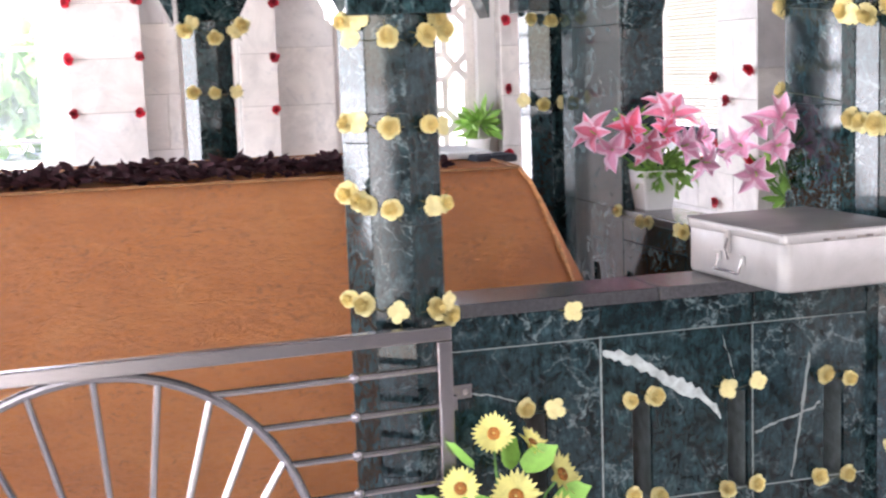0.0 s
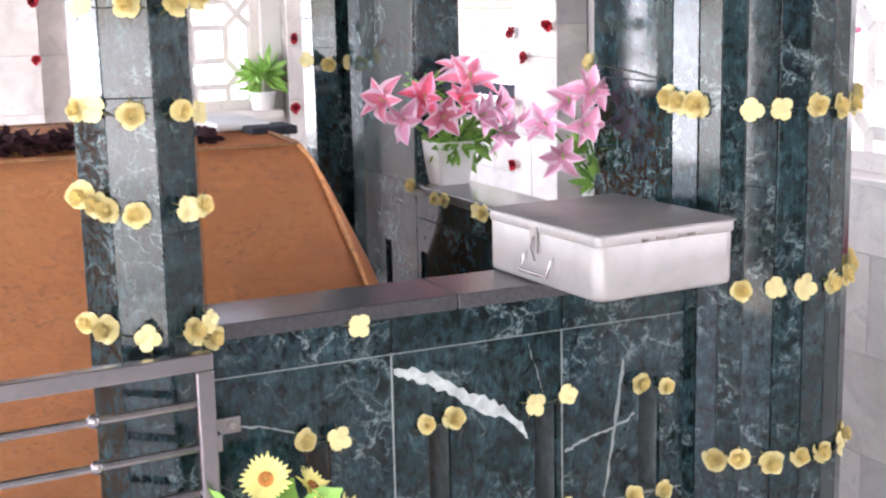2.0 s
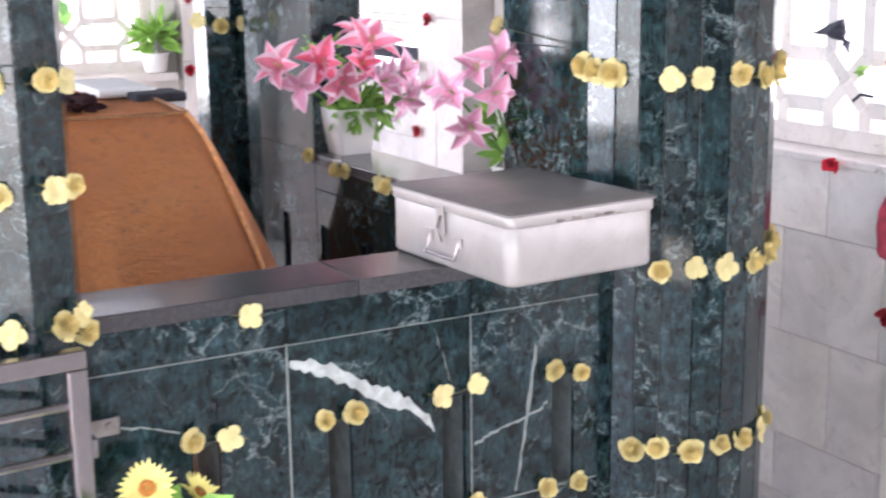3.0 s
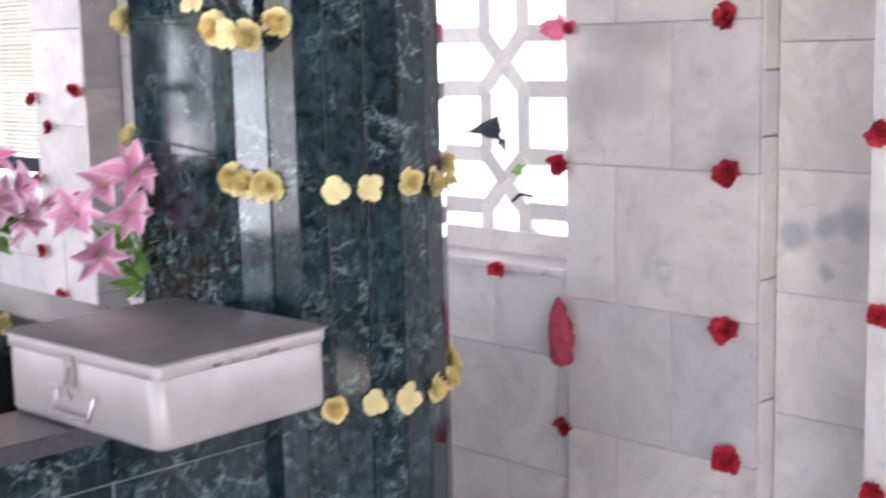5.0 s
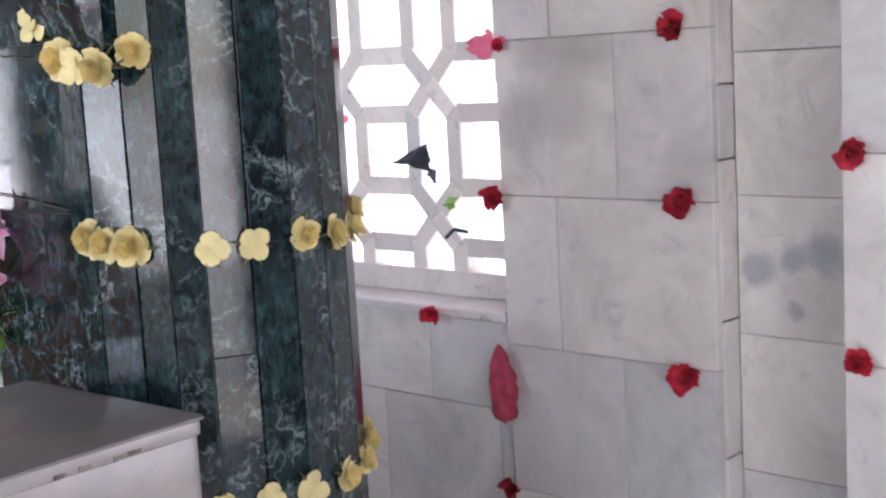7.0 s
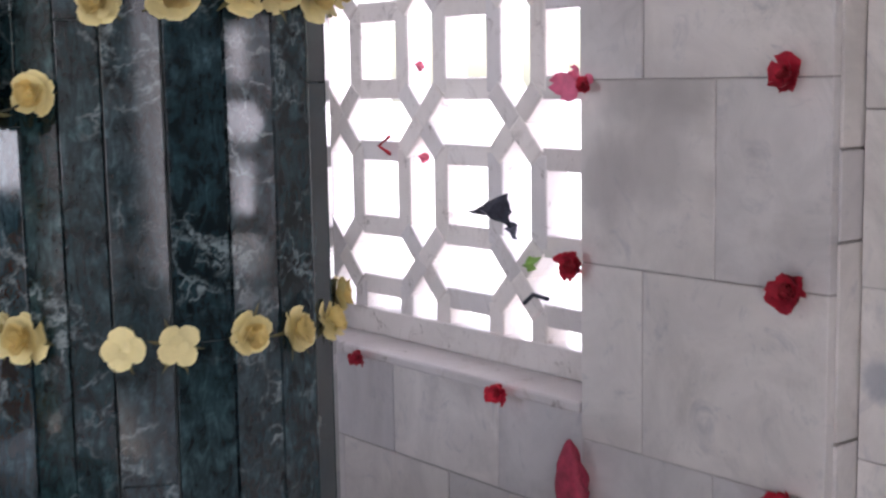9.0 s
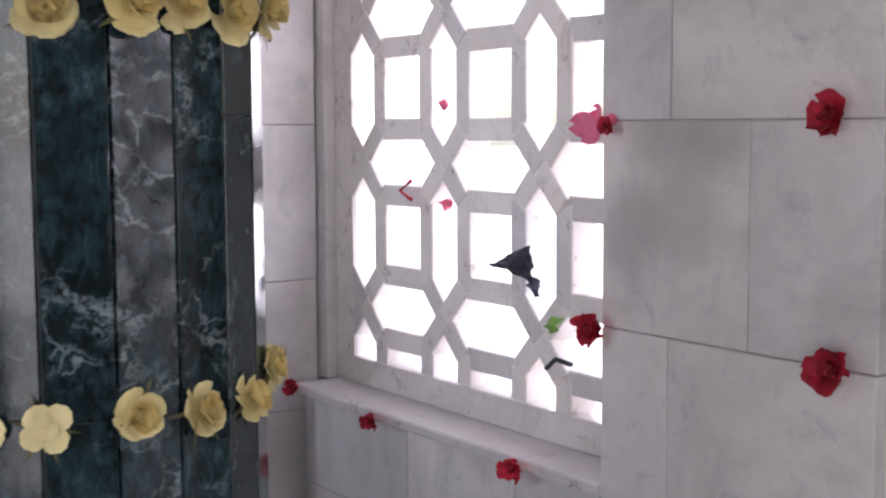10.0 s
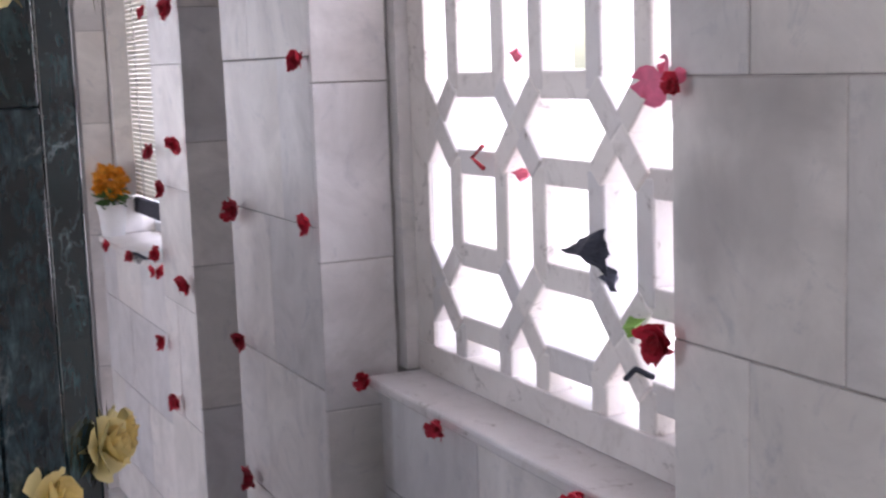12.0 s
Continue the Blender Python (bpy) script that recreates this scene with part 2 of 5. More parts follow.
SUNYELLOW = make_plain("sunflower_petal", (0.82, 0.76, 0.26), 0.6, 0, 0.18, 25, 0.05)
SUNCORE = make_plain("sunflower_core", (0.42, 0.16, 0.03), 0.8, 0, 0.4, 120, 0.4)
ORANGEFL = make_plain("orange_flower_bunch", (0.80, 0.30, 0.02), 0.7, 0, 0.4, 50, 0.2)
WIRE = make_plain("dark_wire", (0.06, 0.065, 0.04), 0.7)
CERAMIC = make_plain("white_ceramic", (0.78, 0.77, 0.76), 0.3, 0, 0.04, 10, 0.02)
PAPER = make_plain("white_paper", (0.80, 0.80, 0.80), 0.8, 0, 0.05, 12)
BLACKCLOTH = make_plain("dark_cloth_scrap", (0.055, 0.06, 0.085), 0.85, 0, 0.5, 60, 0.3)
BLIND = make_plain("cream_cane_slat", (0.66, 0.63, 0.54), 0.7, 0, 0.12, 40)
FRAME = make_plain("grey_window_frame", (0.55, 0.56, 0.57), 0.45, 0.3, 0.08, 40)
FLOOR = make_white_marble("floor_marble", (0.66, 0.64, 0.62), (0.82, 0.79, 0.77), (0.40, 0.39, 0.40))
GROUND = make_plain("pale_paving", (0.78, 0.76, 0.73), 0.9, 0, 0.15, 1.5)
HEDGE = make_plain("hedge_leaves", (0.09, 0.19, 0.04), 0.7, 0, 0.5, 8)
HEDGE.diffuse_color = (0.1, 0.2, 0.05, 1)


# ---- mesh helpers ----
def mesh_of(bm, name, mat, smooth=False):
    me = bpy.data.meshes.new(name)
    if smooth:
        for f in bm.faces:
            f.smooth = True
    bm.to_mesh(me)
    bm.free()
    for m in (mat if isinstance(mat, (list, tuple)) else [mat]):
        me.materials.append(m)
    return me


def part(name, bm, mat, parent=None, label="", smooth=False):
    ob = new(name, mesh_of(bm, name, mat, smooth) if isinstance(bm, bmesh.types.BMesh) else bm)
    if parent:
        ob.parent = parent
    if label:
        ob["label"] = label
    return ob


def thing(name, label, category, group="", at=(0, 0, 0)):
    ob = new(name)
    ob.location = at
    return tagged(ob, label, category, group)


def add_box(bm, x0, x1, y0, y1, z0, z1, bevel=0.0):
    vs = [bm.verts.new((x, y, z)) for z in (z0, z1) for y in (y0, y1) for x in (x0, x1)]
    idx = ((0, 2, 3, 1), (4, 5, 7, 6), (0, 1, 5, 4), (2, 6, 7, 3), (0, 4, 6, 2), (1, 3, 7, 5))
    fs = [bm.faces.new([vs[i] for i in f]) for f in idx]
    if bevel:
        es = list({e for f in fs for e in f.edges})
        bmesh.ops.bevel(bm, geom=es, offset=bevel, segments=2, affect="EDGES", profile=0.5)
    return bm


def box(x0, x1, y0, y1, z0, z1, bevel=0.0):
    return add_box(bmesh.new(), x0, x1, y0, y1, z0, z1, bevel)


def tube(bm, pts, r, n=6, closed=False):
    pts = [Vector(p) for p in pts]
    rings = []
    for i, p in enumerate(pts):
        a, b = pts[max(i - 1, 0)], pts[min(i + 1, len(pts) - 1)]
        if closed:
            a, b = pts[i - 1], pts[(i + 1) % len(pts)]
        d = (b - a).normalized()
        side = d.cross(Vector((0, 0, 1)))
        side = side.normalized() if side.length > 1e-3 else Vector((1, 0, 0))
        upv = side.cross(d).normalized()
        rings.append([bm.verts.new(p + r * (math.cos(2 * math.pi * k / n) * side + math.sin(2 * math.pi * k / n) * upv)) for k in range(n)])
    for i in range(len(rings) - (0 if closed else 1)):
        a, b = rings[i], rings[(i + 1) % len(rings)]
        for k in range(n):
            bm.faces.new((a[k], a[(k + 1) % n], b[(k + 1) % n], b[k]))
    if not closed:
        bm.faces.new(rings[0][::-1])
        bm.faces.new(rings[-1])
    return bm


def lathe(bm, profile, n=20, centre=(0, 0, 0)):
    cx, cy, cz = centre
    rings = [[bm.verts.new((cx + r * math.cos(2 * math.pi * k / n), cy + r * math.sin(2 * math.pi * k / n), cz + z)) for k in range(n)] for r, z in profile]
    for a, b in zip(rings, rings[1:]):
        for k in range(n):
            bm.faces.new((a[k], a[(k + 1) % n], b[(k + 1) % n], b[k]))
    bm.faces.new(rings[0][::-1])
    return bm


def petal(bm, m, length, width, curl, cup=0.25, tip=0.35, rows=4, mat=0, root=None):
    """One curved petal, from the origin along +x, curling up in z; root: a vertex that petals share."""
    grid = []
    for i in range(1 if root else 0, rows + 1):
        s = i / rows
        w = width * (math.sin(math.pi * min(1, s * 0.82 + 0.12)) ** 0.7) * (1 if s < 0.7 else 1 - (s - 0.7) / 0.3 * (1 - tip))
        ang = curl * s
        x, z = length * s * math.cos(ang * 0.6), length * s * math.sin(ang)
        grid.append([bm.verts.new(m @ Vector((x, w * 0.5 * k, z + cup * w * abs(k)))) for k in (-1, 0, 1)])
    faces = []
    if root:
        faces += [bm.faces.new((root, grid[0][k + 1], grid[0][k])) for k in (0, 1)]
    for a, b in zip(grid, grid[1:]):
        faces += [bm.faces.new((a[k], a[k + 1], b[k + 1], b[k])) for k in (0, 1)]
    for f in faces:
        f.material_index, f.smooth = mat, True


def round_petal(bm, m, length, width, curl, cup, rows, mat, root, ruffle):
    """A rounded rose petal, five points across."""
    grid = []
    for i in range(1, rows + 1):
        s = i / rows
        w = width * math.sqrt(max(0.04, 1 - ((s - 0.58) / 0.435) ** 2))
        ang = curl * s
        x, z = length * s * math.cos(ang * 0.6), length * s * math.sin(ang)
        grid.append([bm.verts.new(m @ Vector((x, w * 0.5 * k, z + cup * w * k * k + ruffle * s * length * math.sin(2.6 * k + 9 * ruffle)))) for k in (-1, -0.5, 0, 0.5, 1)])
    faces = [bm.faces.new((root, grid[0][k + 1], grid[0][k])) for k in range(4)]
    for a, b in zip(grid, grid[1:]):
        faces += [bm.faces.new((a[k], a[k + 1], b[k + 1], b[k])) for k in range(4)]
    for f in faces:
        f.material_index, f.smooth = mat, True


def rose_mesh(name, mat, seed, flat=False, ragged=0.0, sepals=6, open_cup=False):
    """A rose of unit diameter, opening to +z."""
    rng = random.Random(seed)
    bm = bmesh.new()
    root = bm.verts.new((0, 0, 0))
    rings = [(5, 0.52, 0.52, 0.20, -0.12), (4, 0.44, 0.52, 0.50, 0.05), (5, 0.33, 0.46, 0.95, 0.2), (4, 0.25, 0.38, 1.3, 0.3), (3, 0.17, 0.30, 1.5, 0.4)]
    if open_cup:
        rings = [(5, 0.50, 0.60, 0.50, 0.10), (4, 0.40, 0.46, 0.85, 0.22), (3, 0.22, 0.30, 1.1, 0.3)]
    if flat:
        rings = [(4, 0.54, 0.54, 0.12, -0.06), (3, 0.24, 0.30, 0.25, 0.05)]
    for j, (count, length, width, curl, cup) in enumerate(rings):
        for k in range(count):
            turn = 2 * math.pi * (k + 0.37 * j) / count + rng.uniform(-0.16, 0.16) * (1 + 2 * ragged)
            m = Matrix.Translation((0, 0, 0.02 + 0.045 * j)) @ Matrix.Rotation(turn, 4, "Z") @ Matrix.Rotation(rng.uniform(-0.18, 0.18), 4, "X")
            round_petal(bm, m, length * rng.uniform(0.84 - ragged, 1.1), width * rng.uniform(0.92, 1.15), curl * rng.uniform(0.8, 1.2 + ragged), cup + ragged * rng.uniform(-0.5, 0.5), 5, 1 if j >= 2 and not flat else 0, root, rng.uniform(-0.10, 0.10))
    for k in range(sepals):
        m = Matrix.Translation((0, 0, -0.02)) @ Matrix.Rotation(1.05 * k + rng.uniform(-0.3, 0.3), 4, "Z")
        petal(bm, m, rng.uniform(0.5, 0.72), 0.09, rng.uniform(-0.3, 0.25), 0.1, 0.2, 3, 2, root)
    if not flat and not open_cup:
        rows = [[bm.verts.new((r * math.cos(0.9 * k), r * math.sin(0.9 * k), z)) for k in range(7)] for r, z in ((0.10, 0.10), (0.11, 0.2), (0.05, 0.30))]
        for k in range(7):
            bm.faces.new((root, rows[0][(k + 1) % 7], rows[0][k])).material_index = 1
            for a, b in zip(rows, rows[1:]):
                bm.faces.new((a[k], a[(k + 1) % 7], b[(k + 1) % 7], b[k]))
    if ragged:
        for v in bm.verts:
            v.co += Vector((rng.uniform(-1, 1), rng.uniform(-1, 1), rng.uniform(-1, 1))) * 0.045
    return mesh_of(bm, name, mat)


YELLOW_ROSES = [rose_mesh("yellow_rose", (YELLOW, DEEPYELLOW, SEPAL), s, flat=s > 4) for s in range(7)]
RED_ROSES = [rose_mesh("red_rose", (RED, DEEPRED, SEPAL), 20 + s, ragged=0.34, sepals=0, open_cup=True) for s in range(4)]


def facing(p, normal, size, spin, tilt=0.0):
    q = Vector(normal).to_track_quat("Z", "Y").to_matrix().to_4x4()
    return Matrix.Translation(p) @ q @ Matrix.Rotation(spin, 4, "Z") @ Matrix.Rotation(tilt, 4, "X") @ Matrix.Diagonal((size, size, size, 1))


def garland(label, spots, roses, size, name="rose_garland", group="", wire=True, wire_r=0.0014, jitter=0.12):
    """Roses along a wire. spots: (place, normal)."""
    rng = random.Random(len(spots) * 31 + int(spots[0][0][2] * 1000))
    g = thing(name, label, "garland", group, spots[0][0])
    inv = Matrix.Translation(-Vector(spots[0][0]))
    if wire and len(spots) > 1:
        bm = bmesh.new()
        pts = []
        for (a, na, *_), (b, nb, *_) in zip(spots, spots[1:]):
            a2, b2 = Vector(a), Vector(b)
            for s in (0, 0.25, 0.5, 0.75):
                out = (Vector(na) * (1 - s) + Vector(nb) * s)
                pts.append(a2.lerp(b2, s) + out * 0.002 - Vector((0, 0, 0.006 * math.sin(math.pi * s))))
        pts.append(Vector(spots[-1][0]))
        tube(bm, [inv @ p for p in pts], wire_r, 5)
        part("wire", bm, WIRE, g)
    for p, nrm, *kind in spots:
        ob = new("rose", roses[kind[0]] if kind else rng.choice(roses))
        ob.parent = g
        flat = ob.data in roses[5:]
        lift = Matrix.Translation(Vector(nrm).normalized() * (0.011 if flat else 0.003))
        ob.matrix_basis = inv @ lift @ facing(p, nrm, size * rng.uniform(1 - jitter, 1 + jitter), rng.uniform(0, 6.28), rng.uniform(-0.35, 0.35) * (0.25 if flat else 1))
    return g


# ---- shell: floor, ceiling, outer walls ----
def structure(name, bm, mat, label):
    return tagged(part(name, bm, mat), label, "structure", kind="structure")


floor = structure("floor", box(-3.6, 3.9, -2.6, 7.8, -0.12, -0.012), GROUT, "polished pale marble slab floor of the shrine")
structure("ceiling", box(-3.6, 3.9, -2.6, 7.8, 3.3, 3.5), CEIL, "plain white painted ceiling")
structure("ground", box(-90, 90, -90, 90, -0.5, -0.3), GROUND, "pale sunlit paving outside")


def wall_with_openings(axis, at0, at1, u0, u1, openings, top=3.3):
    """Boxes round rectangular openings (u0, u1, z0, z1) in a wall slab from at0 to at1 across, u0 to u1 along."""
    bm = bmesh.new()

    def cell(a, b, z0, z1):
        if b - a > 1e-4 and z1 - z0 > 1e-4:
            add_box(bm, *((at0, at1, a, b) if axis == "x" else (a, b, at0, at1)), z0, z1)

    last = u0
    for a, b, z0, z1 in sorted(openings):
        cell(last, a, -0.1, top)
        cell(a, b, -0.1, z0)
        cell(a, b, z1, top)
        last = b
    cell(last, u1, -0.1, top)
    return bm


# Right wall core: three windows along it.
W1 = (2.822, 3.905, 1.0, 2.45)
W2 = (5.25, 6.65, 1.0, 2.45)
W0 = (0.23, 1.313, 1.0, 2.45)
wall_right = structure("wall_right", wall_with_openings("x", 3.325, 3.60, -2.6, 7.3, [W0, W1, W2]), GROUT, "white marble clad wall with recessed lattice windows")
wall_far = structure("wall_far", wall_with_openings("y", 7.3, 7.55, -3.6, 3.6, [(-1.35, 0.322, 0.635, 2.785), (1.015, 1.33, 0.975, 2.585), (1.87, 2.72, 0.975, 2.585)]), PLASTER, "white marble clad far wall with three windows")
# Unseen: doorways added to let light in, wall kept dark to dim reflections.
wall_front = structure("wall_front", wall_with_openings("y", -2.6, -2.4, -3.6, 3.6, [(-2.2, -1.0, 0, 2.6), (-0.7, 0.5, 0, 2.6)]), DADO, "unseen dark grey front wall with two doorways added for light")
wall_left = structure("wall_left", wall_with_openings("x", -3.6, -3.4, -2.4, 7.3, [(-0.2, 2.2, 0.5, 2.9), (3.0, 6.0, 0.5, 2.9)]), PLASTER, "plain white wall with two windows")


def tile_face(parent, axis, front, thick, u_edges_by_course, z_edges, mat=WHITE, gap=0.0014, name="tile", bevel=0.0016, rng=random.Random(5)):
    """Stone pieces set on a wall face that looks to -axis. u_edges_by_course: joints along, course by course."""
    made = []
    for k, (z0, z1) in enumerate(zip(z_edges, z_edges[1:])):
        us = u_edges_by_course[k % len(u_edges_by_course)]
        bed = (min(front, front + thick) + 0.0032, max(front, front + thick) - 0.0005)
        if axis == "x":
            part("mortar_bed", box(*bed, us[0] + 0.002, us[-1] - 0.002, z0, z1), GROUT, parent)
        else:
            part("mortar_bed", box(us[0] + 0.002, us[-1] - 0.002, *bed, z0, z1), GROUT, parent)
        for a, b in zip(us, us[1:]):
            f = front + rng.uniform(-0.0012, 0.0012)
            lo, hi = min(f, front + thick), max(f, front + thick)
            u0, u1 = a + gap, b - gap
            bm = bmesh.new()
            if axis == "x":
                add_box(bm, lo, hi, u0, u1, z0 + gap, z1 - gap, bevel)
            else:
                add_box(bm, u0, u1, lo, hi, z0 + gap, z1 - gap, bevel)
            made.append(part(name, bm, mat, parent))
    return made


def pilaster(parent_name, label, x_front, y0, y1):
    return structure(parent_name, box(x_front + 0.014, 3.325, y0 + 0.012, y1 - 0.012, -0.01, 3.3), GROUT, label)


# ---- right wall cladding ----
COURSE = [0.0, 0.307, 0.632, 0.957, 1.282, 1.607, 1.932, 2.257, 2.582, 2.95, 3.29]
pier = pilaster("pilaster_window", "white marble pilaster beside the lattice window", 3.235, 2.29, 2.815)
tile_face(pier, "x", 3.235, 0.02, [(2.29, 2.51, 2.815), (2.29, 2.665, 2.815)], COURSE)
# return of the pier towards the recess: narrow upright pieces
for z0, z1 in ((0.0, 0.29), (0.29, 0.78), (0.78, 1.05), (1.05, 1.36), (1.36, 1.50), (1.50, 2.0), (2.0, 2.6), (2.6, 3.28)):
    part("tile", box(3.256, 3.322, 2.288, 2.302, z0 + 0.002, z1 - 0.002, 0.0015), WHITE, pier)

REC = [0.0, 0.23, 0.48, 0.748, 1.02, 1.288, 1.558, 1.83, 2.1, 2.37, 2.64, 2.95, 3.29]
tile_face(wall_right, "x", 3.308, 0.017, [(2.005, 2.286)], REC)
tile_face(wall_right, "x", 3.308, 0.017, [(4.515, 4.72, 4.895), (4.515, 4.895)], REC)

def make_smudged(name, spots, colour, strength):
    """White marble with soft-edged marks of their own; spots: (x, y, z, size)."""
    m = WHITE.copy()
    m.name = name
    n, l = m.node_tree.nodes, m.node_tree.links
    b = n["Principled BSDF"]
    col = b.inputs["Base Color"].links[0].from_socket
    geo = n.new("ShaderNodeNewGeometry")
    warp = tex(n, l, 22, 4, 0.6, 0, geo.outputs["Position"])
    add = n.new("ShaderNodeVectorMath")
    add.operation = "MULTIPLY_ADD"
    add.inputs[1].default_value = (0.05, 0.05, 0.05)
    l.new(warp.outputs["Color"], add.inputs[0])
    l.new(geo.outputs["Position"], add.inputs[2])
    for cx, cy, cz, size in spots:
        d = n.new("ShaderNodeVectorMath")
        d.operation = "DISTANCE"
        d.inputs[1].default_value = (cx, cy, cz)
        l.new(add.outputs[0], d.inputs[0])
        mask = ramp(n, l, d.outputs["Value"], [(size * 0.45, (strength,) * 3), (size, (0, 0, 0))])
        col = mix(n, l, col, colour, mask.outputs[0])
    l.new(col, b.inputs["Base Color"])
    return m


for ob in wall_right.children:
    zs = [v.co.z for v in ob.data.vertices]
    ys = [v.co.y for v in ob.data.vertices]
    if 1.0 < min(zs) < 1.05 and 2.0 < min(ys) < 2.1:
        ob.data.materials[0] = make_smudged("smudged_marble", [(3.333, 2.27, 1.175, 0.045), (3.333, 2.195, 1.20, 0.040), (3.333, 2.13, 1.21, 0.050), (3.333, 2.19, 1.10, 0.025)], (0.36, 0.38, 0.43), 0.75)
for ob in pier.children:
    zs = [v.co.z for v in ob.data.vertices]
    ys = [v.co.y for v in ob.data.vertices]
    if ob.name.startswith("tile") and 1.27 < min(zs) < 1.30 and 2.5 < min(ys) < 2.55:
        ob.data.materials[0] = make_smudged("stained_marble", [(3.26, 2.60, 1.62, 0.085), (3.26, 2.67, 1.63, 0.09), (3.26, 2.74, 1.62, 0.075), (3.26, 2.66, 1.50, 0.10), (3.26, 2.78, 1.46, 0.09)], (0.40, 0.375, 0.365), 0.5)
pil_b = pilaster("pilaster_front", "white marble pilaster nearest the entrance", 3.165, 1.45, 2.0)
tile_face(pil_b, "x", 3.165, 0.02, [(1.45, 1.78, 2.0), (1.45, 1.66, 2.0)], [0.0, 0.31, 0.66, 1.022, 1.383, 1.73, 2.08, 2.43, 2.8, 3.29])
# Unseen dark panel, added so the pillar strips don't mirror a bright wall.
structure("wall_panel", box(3.30, 3.323, -2.395, 0.222, 0.0, 3.29, 0.003), DADO, "unseen dark panel added to dim reflections in the corner pillar")
tile_face(wall_right, "x", 3.308, 0.017, [(1.318, 1.446)], [0.0, 0.5, 1.0, 1.5, 2.0, 2.5, 3.29])

PA = [0.0, 0.33, 0.66, 0.99, 1.318, 1.655, 1.98, 2.31, 2.64, 2.96, 3.29]
pil_a = pilaster("pilaster_middle", "white marble pilaster between two windows", 3.165, 3.91, 4.51)
tile_face(pil_a, "x", 3.165, 0.02, [(3.91, 4.22, 4.51), (3.91, 4.11, 4.51), (3.91, 4.30, 4.51)], PA)
tile_face(pil_a, "y", 3.8965, 0.013, [(3.162, 3.322)], [0.0, 0.33, 0.62, 0.95, 1.25, 1.603, 1.93, 2.3, 2.64, 3.0, 3.29])

pil_c = pilaster("pilaster_blind_window", "white marble pilaster beside the window with a blind", 3.165, 4.90, 5.245)
tile_face(pil_c, "x", 3.165, 0.02, [(4.90, 5.10, 5.245), (4.90, 5.245)], PA)
tile_face(pil_c, "y", 4.8865, 0.013, [(3.162, 3.306)], [0.0, 0.40, 0.73, 1.12, 1.45, 1.80, 2.2, 2.6, 3.0, 3.29])
pil_d = pilaster("pilaster_corner", "white marble pilaster near the far corner", 3.165, 6.65, 7.28)
tile_face(pil_d, "x", 3.165, 0.02, [(6.65, 6.98, 7.28), (6.65, 7.28)], PA)
tile_face(pil_d, "y", 6.6365, 0.013, [(3.162, 3.322)], [0.0, 0.5, 1.02, 1.45, 1.80, 2.2, 2.6, 3.0, 3.29])


def window_bay(y0, y1, first):
    """The breast wall, sill and lining of a recessed window between two pilasters."""
    bay = structure("wall_breast", box(3.272, 3.325, y0 + 0.004, y1 - 0.052, -0.01, 0.996), GROUT, "white marble breast wall under a window sill")
    tile_face(bay, "x", 3.26, 0.014, first, [0.0, 0.18, 0.49, 0.795, 0.997])
    sill_bm = box(3.238, 3.47, y0 + 0.003, y1 - 0.045, 0.998, 1.022, 0.006)
    structure("window_sill", sill_bm, JALI, "worn white marble window sill with dirty edge")
    lining = structure("window_lining", box(3.327, 3.598, y0 + 0.001, y0 + 0.008, 1.023, 2.45), WHITE, "white marble window lining")
    part("jamb", box(3.327, 3.598, y1 - 0.043, y1 - 0.001, 1.023, 2.45), WHITE, lining)
    part("head", box(3.236, 3.598, y0 + 0.009, y1 - 0.009, 2.43, 2.449), WHITE, lining)


window_bay(2.822, 3.905, [(2.823, 3.24, 3.60, 3.852), (2.823, 3.04, 3.46, 3.80, 3.852), (2.823, 2.87, 3.235, 3.62, 3.852), (2.823, 3.075, 3.425, 3.80, 3.852)])
window_bay(0.23, 1.313, [(0.231, 0.65, 1.0, 1.26), (0.231, 0.45, 0.85, 1.26)])
window_bay(5.252, 6.646, [(5.253, 5.8, 6.2, 6.645), (5.253, 5.62, 6.0, 6.4, 6.645)])


